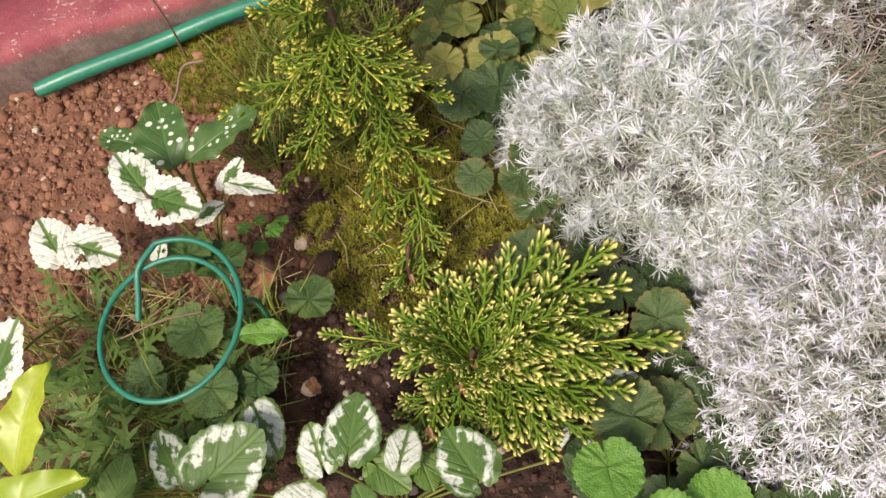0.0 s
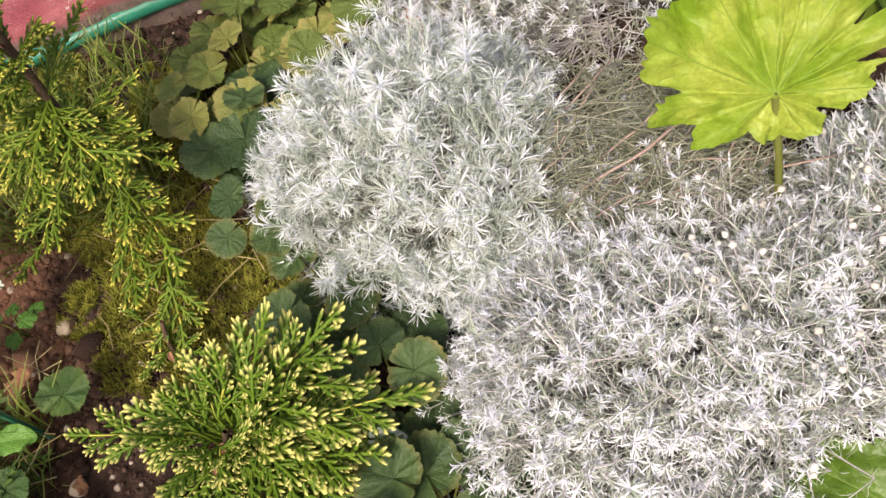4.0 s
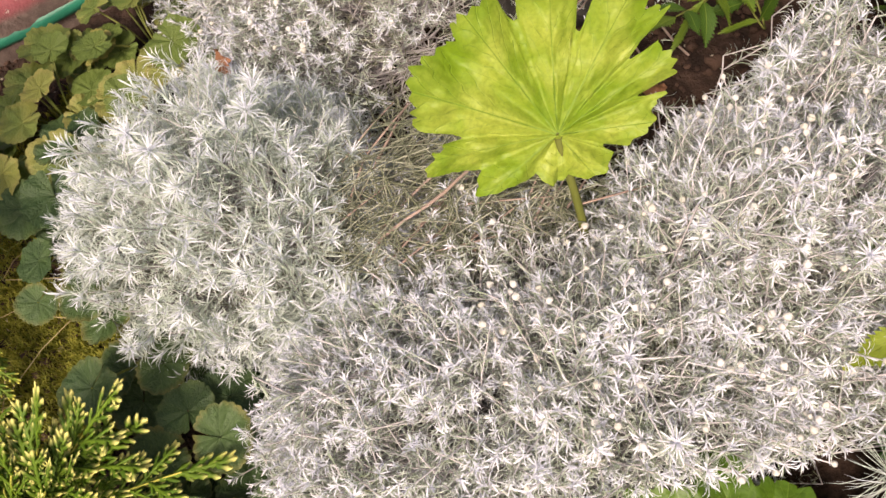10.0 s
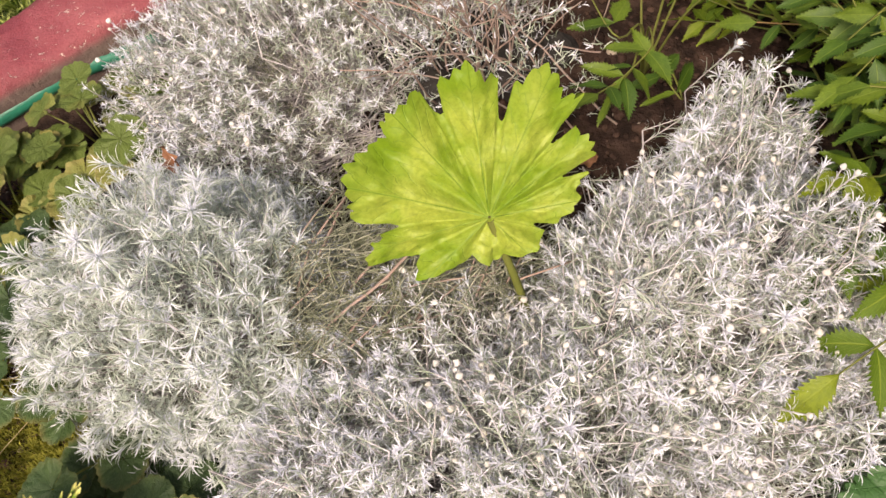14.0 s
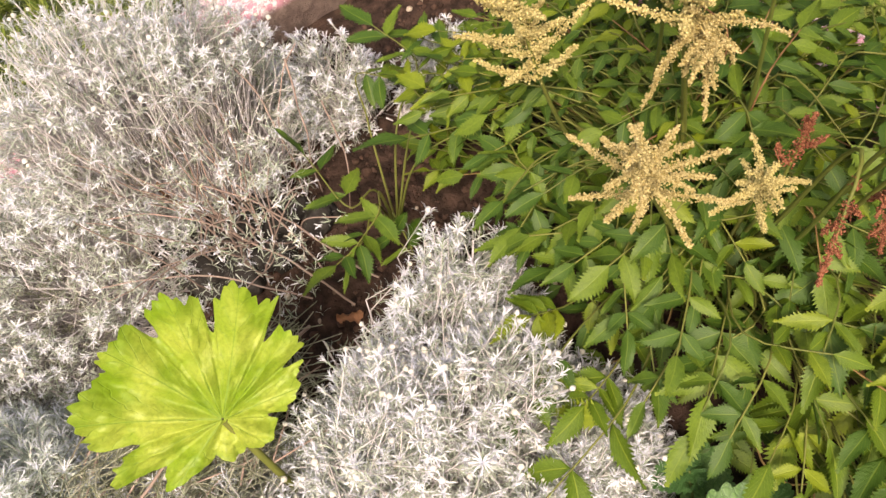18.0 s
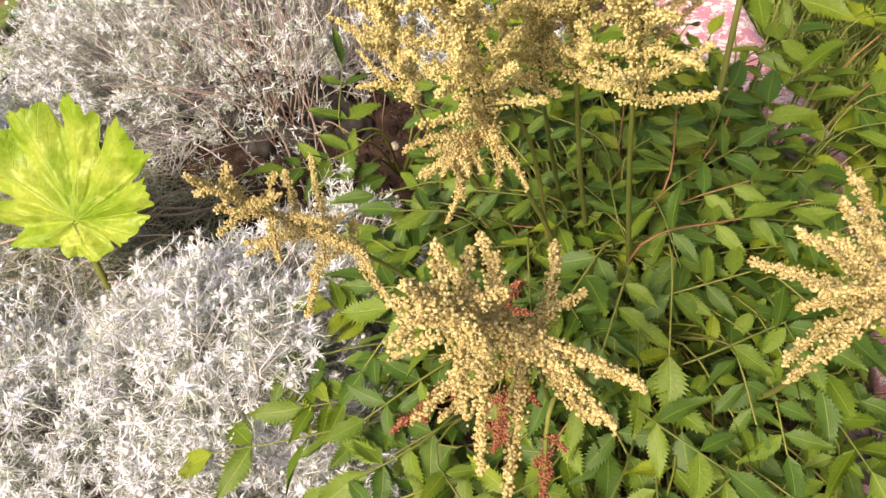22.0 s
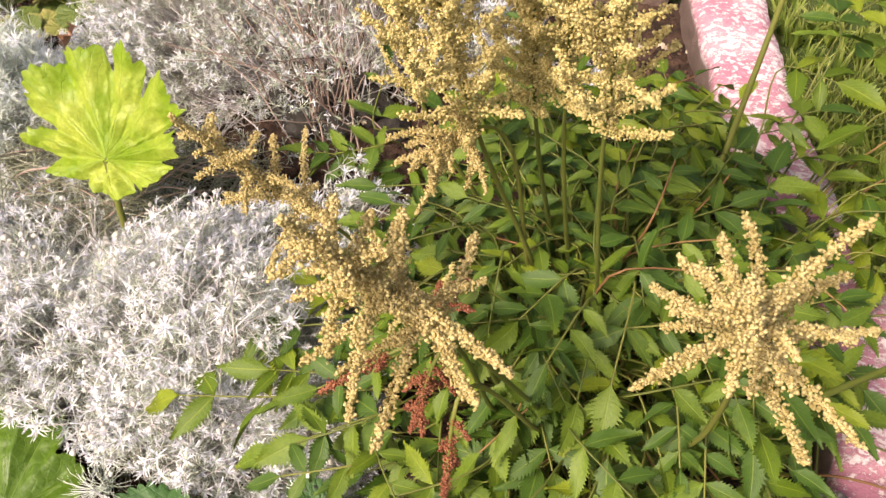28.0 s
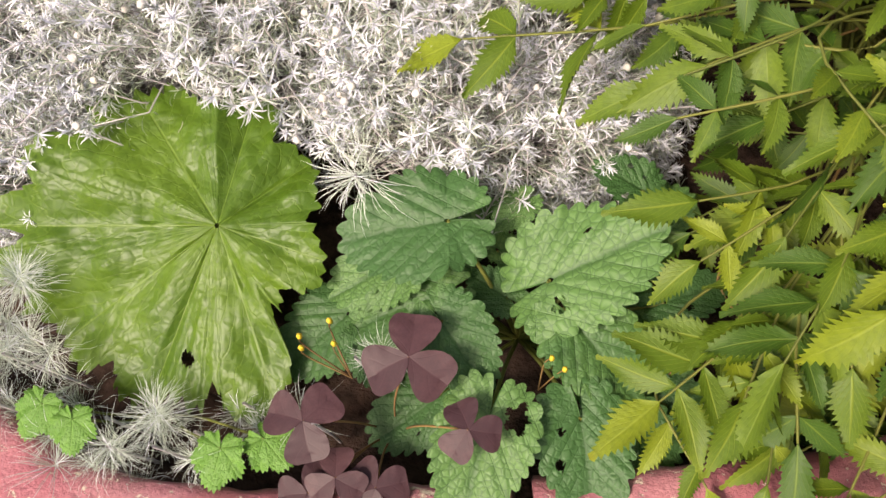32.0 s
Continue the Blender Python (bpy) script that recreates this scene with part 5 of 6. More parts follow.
rng = np.random.default_rng(21)
tree = thing("young_thuja", (-0.235, 0.635, 0.0), "young bushy thuja with green scale fronds tipped yellow", "thuja", "young thujas")
part("trunk", tubes(Bag(), [curve([(-0.235, 0.635, -0.01), (-0.238, 0.64, 0.15), (-0.228, 0.645, 0.33), (-0.225, 0.64, 0.44)], 24)], np.linspace(0.0075, 0.003, 24), 8).mesh("trunk", BARK), tree)
for k in range(16):
    z = 0.10 + 0.31 * k / 15
    a = radians(-90 + (k * 137.5) % 360 * 0.9 - 160)
    reach = 0.10 * (1 - z / 0.62) * rng.uniform(0.8, 1.15) * (0.62 if math.cos(a) < -0.2 else 0.85)
    bough(tree, FROND, (-0.234, 0.64, z), (-0.234 + math.cos(a) * reach, 0.64 + math.sin(a) * reach, z + rng.uniform(0.0, 0.05)), 3, rng, 0.046, crowd=3)
for foot, tip, fans in [((-0.234, 0.64, 0.12), (-0.155, 0.50, 0.10), 6), ((-0.234, 0.64, 0.10), (-0.205, 0.475, 0.07), 6), ((-0.234, 0.64, 0.16), (-0.125, 0.545, 0.17), 5), ((-0.234, 0.64, 0.12), (-0.30, 0.52, 0.10), 5), ((-0.234, 0.64, 0.13), (-0.345, 0.59, 0.14), 5),
                        ((-0.234, 0.64, 0.2), (-0.165, 0.53, 0.21), 5), ((-0.234, 0.64, 0.2), (-0.25, 0.52, 0.2), 5), ((-0.17, 0.50, 0.08), (-0.165, 0.425, 0.05), 4), ((-0.234, 0.64, 0.18), (-0.30, 0.56, 0.18), 4)]:
    bough(tree, FROND, foot, tip, fans - 1, rng, 0.048, crowd=3)

low = thing("low_thuja", (-0.115, 0.285, 0.0), "small low thuja with bright gold-tipped fronds", "thuja", "young thujas")
part("trunk", tubes(Bag(), [curve([(-0.125, 0.29, -0.01), (-0.12, 0.285, 0.06), (-0.10, 0.29, 0.12)], 12)], np.linspace(0.006, 0.0025, 12), 8).mesh("trunk", BARK), low)
for foot, tip, fans, size in [((-0.13, 0.295, 0.08), (-0.235, 0.318, 0.105), 4, 0.042), ((-0.10, 0.29, 0.10), (0.045, 0.288, 0.125), 5, 0.052), ((-0.10, 0.295, 0.10), (0.0, 0.333, 0.18), 5, 0.055), ((-0.10, 0.295, 0.09), (-0.045, 0.335, 0.18), 4, 0.055),
                              ((-0.10, 0.29, 0.10), (0.005, 0.31, 0.165), 5, 0.055), ((-0.11, 0.28, 0.07), (-0.06, 0.225, 0.08), 5, 0.05), ((-0.115, 0.28, 0.07), (-0.12, 0.23, 0.07), 4, 0.045), ((-0.12, 0.28, 0.07), (-0.17, 0.232, 0.08), 4, 0.045),
                              ((-0.10, 0.28, 0.08), (0.0, 0.25, 0.10), 5, 0.055), ((-0.10, 0.28, 0.08), (-0.02, 0.225, 0.08), 4, 0.05), ((-0.10, 0.285, 0.10), (-0.03, 0.30, 0.16), 5, 0.055), ((-0.12, 0.30, 0.08), (-0.105, 0.345, 0.13), 3, 0.045), ((-0.10, 0.28, 0.07), (0.02, 0.265, 0.07), 4, 0.05)]:
    bough(low, FROND_GOLD, foot, tip, fans, rng, size * 1.0, crowd=3)
for k in range(12):
    a = k * 2.4
    bough(low, FROND_GOLD, (-0.10 + 0.01 * math.cos(a), 0.285 + 0.01 * math.sin(a), 0.105), (-0.095 + 0.045 * math.cos(a), 0.287 + 0.035 * math.sin(a), 0.135 + 0.012 * (k % 3)), 2, rng, 0.046, crowd=3)
sprout = thing("thuja_sprout", (-0.185, 0.42, 0.0), "small thuja sprig with a brown bud on the moss", "thuja", "young thujas")
part("twig", tubes(Bag(), [curve([(-0.185, 0.415, -0.005), (-0.182, 0.42, 0.05), (-0.175, 0.43, 0.08)], 8)], 0.0025, 6).mesh("twig", BARK), sprout)
for foot, tip in [((-0.182, 0.42, 0.04), (-0.17, 0.465, 0.06)), ((-0.182, 0.42, 0.04), (-0.21, 0.45, 0.05)), ((-0.182, 0.42, 0.03), (-0.20, 0.40, 0.04)), ((-0.182, 0.42, 0.03), (-0.155, 0.405, 0.04))]:
    bough(sprout, FROND_GOLD, foot, tip, 2, rng, 0.032)
for spot in ((-0.178, 0.405, 0.058), (-0.118, 0.262, 0.105), (-0.105, 0.28, 0.12), (-0.15, 0.225, 0.09)):
    part("bud", blade(0.4, 10, 3, 0, 0, 0.5, 0.8, fold=0.8).mesh("bud", DRY_LEAF), sprout if spot[1] > 0.35 else low, leaf_pose(spot, (spot[0] + 0.006, spot[1] - 0.012, spot[2] + 0.004)), "withered brown twig tip")


# ---- astilbe ----
LEAFLET = [leaflet(0.47, 12, 0.30, foot=0.72, end=1.35, fold=0.16, droop=0.14, seed=k).mesh("leaflet", ASTILBE) for k in range(5)]
LEAFLET_PALE = [leaflet(0.48, 12, 0.32, foot=0.72, end=1.35, fold=0.16, droop=0.14, seed=5 + k).mesh("leaflet", ASTILBE_PALE) for k in range(5)]


def compound(root, crown, foot, tip, size, pale, r, pairs=2, roll=0.0):
    """A divided leaf: stalk from the crown to foot, rib from foot to tip, leaflets along it."""
    crown, foot, tip = (np.array(a, float) for a in (crown, foot, tip))
    way = unit(tip - foot)
    rise = curve([crown, crown * 0.45 + foot * 0.55 + (0, 0, 0.05), foot, tip], 18)
    stalk = part("leaf_stalk", tubes(Bag(), [rise], np.linspace(0.0018, 0.0008, 18), 5).mesh("leaf_stalk", STALK_RED if r.random() < 0.1 else STALK), root)
    across = unit(np.cross(way, (0, 0, 1.0)))
    meshes = LEAFLET_PALE if pale else LEAFLET
    seats = [(tip, way, size * r.uniform(0.9, 1.15))]
    for k in range(pairs):
        f = (k + 0.45) / (pairs + 0.1)
        for s in (-1, 1):
            seats.append((foot + (tip - foot) * f, unit(way * r.uniform(0.4, 0.8) + across * s), size * r.uniform(0.72, 0.98)))
    for o, d, long in seats:
        d = d + (0, 0, r.normal(-0.12, 0.22))
        end = o + unit(d) * long
        if pale and end[2] < 0.04:
            end[2] = 0.04
        part("leaflet", meshes[r.integers(0, 5)], stalk, leaf_pose(tuple(o), tuple(end), roll + r.normal(0, 24), r.uniform(0.8, 1.15)))


rng = np.random.default_rng(31)
CROWN = (0.96, 0.42, 0.0)
astilbe = thing("astilbe", CROWN, "large astilbe with serrated green leaves and faded cream seed plumes", "astilbe")


def canopy(x, y):
    f = ((x - 0.95) / 0.36) ** 2 + ((y - 0.40) / 0.42) ** 2
    return 0.10 + 0.19 * max(0.0, 1 - f)


seats, tries = [], 0
while len(seats) < 640 and tries < 20000:
    tries += 1
    x, y = rng.uniform(0.66, 1.28), rng.uniform(0.03, 0.84)
    f = ((x - 0.96) / 0.33) ** 2 + ((y - 0.40) / 0.42) ** 2
    if f > 1 or (x < 0.775 and y > 0.25) or x > 1.16 or (x > 1.08 and y > 0.5) or (x < 0.74 and y > 0.12) or (x < 0.815 and y < 0.19) or (x < 0.78 and y < 0.25) or (y < 0.12 and x > 1.1) or (x > 1.02 and y > 0.72):
        continue
    if y < 0.30 and x > 0.78 and rng.random() < 0.58:
        continue
    if any(math.hypot(x - a, y - b) < (0.0225 if y < 0.30 else 0.0172) for a, b in seats):
        continue
    seats.append((x, y))
for x, y in seats:
    z = canopy(x, y) + (rng.uniform(-0.04, 0.035) if rng.random() < 0.62 else rng.uniform(-0.19, -0.06))
    z = max(z, 0.05)
    d = np.array([x - CROWN[0], y - CROWN[1]])
    a = math.atan2(d[1], d[0]) + rng.normal(0, 0.6)
    long = rng.uniform(0.05, 0.08)
    way = np.array([math.cos(a), math.sin(a), rng.uniform(-0.35, 0.15)]) * long
    crown = np.array(CROWN) + (rng.normal(0, 0.04), rng.normal(0, 0.05), 0)
    pale = (y < 0.22 and rng.random() < 0.7 and z > 0.1) or (y > 0.58 and rng.random() < 0.6) or rng.random() < 0.10
    compound(astilbe, crown, np.array([x, y, z]) - way * 0.5, np.array([x, y, z]) + way * 0.5, rng.uniform(0.038, 0.060) * (0.98 if y < 0.25 else (0.78 if y > 0.40 else 0.86)), pale, rng, rng.integers(1, 4))
for foot, tip, size, pale in [((0.735, 0.258, 0.20), (0.625, 0.228, 0.19), 0.066, True), ((0.715, 0.330, 0.20), (0.657, 0.307, 0.19), 0.046, False), ((0.775, 0.43, 0.2), (0.745, 0.442, 0.21), 0.045, False), ((0.74, 0.37, 0.19), (0.71, 0.37, 0.21), 0.045, True), ((0.74, 0.29, 0.19), (0.70, 0.275, 0.20), 0.046, True),
                              ((0.95, 0.13, 0.13), (0.91, 0.09, 0.12), 0.055, True), ((0.90, 0.16, 0.17), (0.875, 0.12, 0.16), 0.058, True), ((0.94, 0.17, 0.2), (0.92, 0.12, 0.18), 0.055, True), ((0.87, 0.19, 0.17), (0.84, 0.17, 0.16), 0.052, True), ((0.92, 0.10, 0.12), (0.89, 0.05, 0.11), 0.058, True)]:
    compound(astilbe, CROWN, foot, tip, size, pale, rng, 3 if size < 0.055 else 2)
for k in range(46):  # sprays that lean over the pink kerb and beyond it
    x, y = rng.uniform(1.04, 1.36), rng.uniform(0.26, 0.92)
    if x < 1.10 and y > 0.62:
        x += 0.16
    z = rng.uniform(0.16, 0.25) - 0.10 * max(0.0, x - 1.15) / 0.2
    a = math.atan2(y - 0.5, x - 0.95) + rng.normal(0, 0.5)
    way = np.array([math.cos(a), math.sin(a), rng.uniform(-0.1, 0.35)]) * 0.06
    compound(astilbe, (1.05 + 0.3 * (x - 1.05), 0.45 + 0.5 * (y - 0.45), 0.0), np.array([x, y, z]) - way * 0.5, np.array([x, y, z]) + way * 0.5, rng.uniform(0.050, 0.064), rng.random() < 0.6, rng, 2)

young = thing("astilbe_seedling", (0.66, 0.67, 0.0), "young astilbe with separate serrated green leaves over bare soil", "astilbe")
for foot, tip, size in [((0.640, 0.652, 0.120), (0.619, 0.737, 0.150), 0.048), ((0.659, 0.624, 0.130), (0.613, 0.596, 0.130), 0.044), ((0.627, 0.607, 0.120), (0.583, 0.588, 0.130), 0.046), ((0.663, 0.558, 0.110), (0.654, 0.606, 0.120), 0.042), ((0.808, 0.798, 0.130), (0.785, 0.862, 0.160), 0.052), ((0.801, 0.638, 0.160), (0.729, 0.660, 0.170), 0.050), ((0.849, 0.775, 0.140), (0.819, 0.822, 0.150), 0.048), ((0.746, 0.860, 0.100), (0.772, 0.825, 0.100), 0.045)]:
    compound(young, (0.68, 0.68, 0.0), foot, tip, size * 1.15, False, rng, 2, 0.0)

GRAIN = [(np.array([(1, 0, 0), (0, 1, 0.1), (-1, 0.1, 0), (0, -1, 0), (0.1, 0, 1.2), (0, 0, -1.1)]) * (1 + 0.1 * k), np.zeros((0, 4), int), np.array([(0, 1, 4), (1, 2, 4), (2, 3, 4), (3, 0, 4), (1, 0, 5), (2, 1, 5), (3, 2, 5), (0, 3, 5)]), np.zeros((6, 2))) for k in range(3)]


def plume(root, foot, base, top, spikes, long, material, r, droop=0.0, lean_up=0.75, label="", thick=1.0, first=0.0):
    """A seed head: an axis from base to top with beaded side spikes; its bare stalk rises from foot."""
    foot, base, top = (np.array(a, float) for a in (foot, base, top))
    axis = unit(top - base)
    length = np.linalg.norm(top - base)
    stem = curve([foot, foot * 0.45 + base * 0.55 + (r.normal(0, 0.01), r.normal(0, 0.01), 0.01), base, base * 0.3 + top * 0.7], 26)
    stalk = part("flower_stalk", tubes(Bag(), [stem], np.linspace(0.0032, 0.0012, 26), 6).mesh("flower_stalk", STALK), root)
    lines = [np.linspace(base + axis * length * 0.3, top + axis * long * 0.25, 14)]
    side = unit(np.cross(axis, (0.3, 1.0, 0.2)))
    other = np.cross(axis, side)
    for k in range(spikes):
        f = (k + 0.5) / spikes
        a = k * 2.4 + first + r.normal(0, 0.2)
        o = base + axis * length * (0.02 + 0.93 * f)
        d = side * math.cos(a) + other * math.sin(a)
        reach = long * (1.05 - 0.72 * f**1.7) * r.uniform(0.55, 1.2)
        s = np.linspace(0, 1, 12)[:, None]
        up = lean_up * r.uniform(0.7, 1.2)
        bend = r.normal(0, 0.34, 3)
        line = o + d * reach * s + axis * reach * up * s**1.4 + np.array([0, 0, -1.0]) * droop * reach * s**2 + bend * reach * s**2 * 0.6
        lines.append(line)
    beads = Bag()
    for line in lines:
        size = np.linalg.norm(line[-1] - line[0])
        n = int(size / (0.00013 if spikes < 30 else 0.00021))
        knots = max(3, int(size / 0.0056))
        f = np.clip((r.integers(0, knots, n) + 0.5 + r.normal(0, 0.27, n)) / knots, 0, 0.999)
        i = np.clip((f * (len(line) - 1)).astype(int), 0, len(line) - 2)
        g = (f * (len(line) - 1) - i)[:, None]
        o = line[i] * (1 - g) + line[i + 1] * g
        o = o + unit(r.normal(0, 1, (n, 3))) * (0.0050 * thick * (1.1 - 0.70 * f) * r.uniform(0.2, 1.2, n))[:, None]
        pick = r.integers(0, 3, n)
        turns = spun(r, n, 2.0) * ((0.00078 if spikes < 30 else 0.00088) * thick * r.uniform(0.6, 1.35, n))[:, None, None]
        for k in range(3):
            beads.scatter(GRAIN[k], turns[pick == k], o[pick == k])
    part("seed_plume", beads.mesh("seed_plume", material), stalk, None, label)
    ribs = Bag()
    tubes(ribs, np.stack([np.array([line[int(j)] for j in np.linspace(0, len(line) - 1, 8)]) for line in lines]), 0.0009, 4)
    part("plume_ribs", ribs.mesh("plume_ribs", material), stalk)


cream = "dry cream-yellow seed plume"
plume(astilbe, (0.90, 0.40, 0.0), (0.795, 0.315, 0.40), (0.745, 0.266, 0.545), 22, 0.042, SEED, rng, 0.2, 0.45, cream)
plume(astilbe, (0.94, 0.38, 0.0), (0.882, 0.295, 0.34), (0.866, 0.276, 0.405), 13, 0.036, SEED_GREEN, rng, 0.1, 0.45, cream)
plume(astilbe, (0.97, 0.38, 0.0), (0.930, 0.198, 0.515), (0.900, 0.155, 0.645), 26, 0.050, SEED, rng, 0.30, 0.30, cream, 1.1)
plume(astilbe, (1.04, 0.38, 0.0), (1.070, 0.220, 0.545), (1.058, 0.175, 0.640), 24, 0.054, SEED, rng, 0.30, 0.22, cream, 1.05)
for foot, base, top, n, long in [((0.93, 0.44, 0.0), (0.880, 0.385, 0.455), (0.862, 0.355, 0.66), 38, 0.050), ((0.98, 0.44, 0.0), (0.967, 0.386, 0.475), (0.975, 0.382, 0.70), 40, 0.048), ((0.95, 0.48, 0.0), (0.905, 0.440, 0.425), (0.905, 0.438, 0.66), 40, 0.050),
                                 ((0.90, 0.47, 0.0), (0.800, 0.465, 0.385), (0.780, 0.48, 0.57), 34, 0.046), ((0.96, 0.47, 0.0), (0.930, 0.428, 0.45), (0.938, 0.425, 0.68), 36, 0.046)]:
    plume(astilbe, foot, base, top, n, long * 0.85, SEED_GREEN, rng, 0.0, 0.85, cream, 1.15)
plume(astilbe, (0.93, 0.44, 0.0), (0.880, 0.375, 0.47), (0.862, 0.335, 0.48), 14, 0.045, SEED, rng, 0.6, 0.5, cream)
rust = "withered rust-brown plume hanging down"
plume(astilbe, (0.95, 0.39, 0.0), (0.886, 0.277, 0.387), (0.903, 0.280, 0.432), 3, 0.02, SEED_BROWN, rng, 0.2, 0.6, rust)
plume(astilbe, (0.95, 0.39, 0.0), (0.893, 0.229, 0.436), (0.836, 0.194, 0.398), 5, 0.012, SEED_BROWN, rng, 0.6, 0.3, rust, 0.9)
plume(astilbe, (0.95, 0.39, 0.0), (0.911, 0.216, 0.445), (0.896, 0.196, 0.381), 6, 0.022, SEED_BROWN, rng, 0.8, 0.3, rust, 0.9)
plume(astilbe, (0.96, 0.40, 0.0), (0.93, 0.195, 0.435), (0.927, 0.166, 0.357), 4, 0.014, SEED_BROWN, rng, 0.6, 0.3, rust, 0.9)
for pts in (((1.02, 0.45, 0.0), (1.05, 0.60, 0.30), (1.075, 0.72, 0.55), (1.08, 0.75, 0.66)), ((1.08, 0.38, 0.0), (1.15, 0.36, 0.25), (1.24, 0.36, 0.45))):
    part("flower_stalk", tubes(Bag(), [curve(pts, 24)], np.linspace(0.0035, 0.0022, 24), 7).mesh("flower_stalk", STALK), astilbe)


# ---- low leafy plants ----
def stalked(root, mesh, crown, spot, tip, roll=0.0, wide=1.0, thick=0.0013, material=STALK):
    """A leaf from spot (where its stalk ends) to tip, its stalk rising from crown."""
    crown, spot = np.array(crown, float), np.array(spot, float)
    rise = curve([crown, crown * 0.4 + spot * 0.6 + (0, 0, -0.004 + 0.2 * abs(spot[2] - crown[2])), spot], 10)
    stem = part("leaf_stalk", tubes(Bag(), [rise], np.linspace(thick * 1.3, thick, 10), 5).mesh("leaf_stalk", material), root)
    part("leaf", mesh, stem, leaf_pose(tuple(spot), tip, roll, wide))


def round_mesh(seed, material, teeth=23, cup=0.10, depth=0.12):
    return cordate(KIDNEY, teeth, depth, 7, teeth * 6, 0.08, cup, 0.07, 0.06, 0.032, False, seed=seed).mesh("leaf", material)


ROUND = [round_mesh(k, ROUND_LEAF) for k in range(4)]
ROUND_HAIRY = [round_mesh(60 + k, ROUND_DARK, 21) for k in range(4)]
FRESH = [round_mesh(20 + k, FRESH_LEAF, 26) for k in range(2)]
PURPLE = [round_mesh(30 + k, PURPLE_LEAF, 18, 0.15, 0.12) for k in range(2)]
ROUND_SUNNY = [round_mesh(70 + k, ROUND_YELLOW, 21) for k in range(4)]


def round_plant(name, centre, leaves, meshes, label, category, group="", seed=0):
    """leaves: (x, y, z, radius, degrees the leaf points to, tilt)."""
    r = np.random.default_rng(seed)
    root = thing(name, (*centre, 0.0), label, category, group)
    for k, (x, y, z, size, to, tilt) in enumerate(leaves):
        rise = curve([(*centre, 0.0), ((centre[0] + x) / 2, (centre[1] + y) / 2, z * 0.75), (x, y, z - 0.001)], 10)
        stem = part("leaf_stalk", tubes(Bag(), [rise], 0.0012, 5).mesh("leaf_stalk", STALK), root)
        part("leaf", meshes[k % len(meshes)], stem, Matrix.Translation((x, y, z)) @ pose(0, 0, 0, 0, 0, -to) @ pose(0, 0, 0, tilt, r.normal(0, 8), 0) @ Matrix.Diagonal((size, size, size, 1)))


def ring_of(centre, n, near, far, low, high, size, r, tilt=-12):
    out = []
    for k in range(n):
        a = k * 2.4 + r.normal(0, 0.3)
        f = near + (far - near) * math.sqrt((k + 0.5) / n)
        out.append((centre[0] + f * math.sin(a), centre[1] + f * math.cos(a), r.uniform(low, high) + (1 - (k + 0.5) / n) * 0.02, size * r.uniform(0.75, 1.2), math.degrees(a), tilt + r.normal(0, 8)))
    return out


rng = np.random.default_rng(41)
hairy = "low clump of dark green scalloped hairy leaves"
for k, (cx, cy, n, far_r, size) in enumerate([(-0.075, 0.745, 26, 0.105, 0.030), (-0.075, 0.655, 10, 0.055, 0.032), (-0.055, 0.545, 8, 0.06, 0.028), (0.045, 0.33, 9, 0.065, 0.033), (0.075, 0.205, 11, 0.075, 0.036), (0.0, 0.435, 8, 0.06, 0.030), (0.19, 0.10, 9, 0.08, 0.036), (0.035, 0.825, 24, 0.095, 0.030)]):
    sunny = k in (0, 7)
    round_plant("hairy_leaf_clump", (cx, cy), ring_of((cx, cy), n, 0.008, far_r, 0.03, 0.09, size, rng), ROUND_SUNNY if sunny else ROUND_HAIRY, "low clump of scalloped hairy leaves yellowing at the rims" if sunny else hairy, "leafy plant", "scalloped leaf clumps", 60 + k)
round_plant("scalloped_leaf_plant", (-0.38, 0.37), [(-0.425, 0.432, 0.092, 0.036, -60, -8), (-0.39, 0.424, 0.086, 0.036, 60, -10), (-0.398, 0.346, 0.092, 0.036, 190, -4), (-0.290, 0.382, 0.06, 0.031, 30, -5), (-0.331, 0.290, 0.08, 0.024, 120, -6), (-0.376, 0.278, 0.088, 0.032, 190, -8), (-0.462, 0.304, 0.06, 0.028, 250, -8), (-0.358, 0.256, 0.07, 0.028, 160, -10)], ROUND, "plant with round scalloped green leaves inside the wire ring", "leafy plant", "scalloped leaf clumps", 3)
round_plant("fresh_leaf_plant", (0.03, 0.14), [(0.013, 0.172, 0.13, 0.032, 170, 0), (0.055, 0.125, 0.12, 0.034, 150, -8), (0.10, 0.14, 0.10, 0.034, 60, -10)], FRESH, "plant with bright green deeply veined scalloped leaves", "leafy plant", "", 4)

OVATE = [cordate(OVATE_PLAIN, 24, 0.075, 10, 144, 0.2, -0.06, 0.035, 0.02, 0.016, seed=40 + k).mesh("leaf", LAMIUM) for k in range(4)]
OVATE_YOUNG = [cordate(OVATE_PLAIN, 22, 0.11, 10, 154, 0.2, -0.05, 0.035, 0.02, 0.018, holes=((0.24, 0.30, 0.13),) if k == 1 else (), seed=50 + k).mesh("leaf", LAMIUM_YOUNG) for k in range(4)]
OVATE_GREEN = [cordate(OVATE_PLAIN, 22, 0.07, 10, 132, 0.2, -0.05, 0.035, 0.02, 0.016, seed=55 + k).mesh("leaf", FRESH_DULL) for k in range(2)]


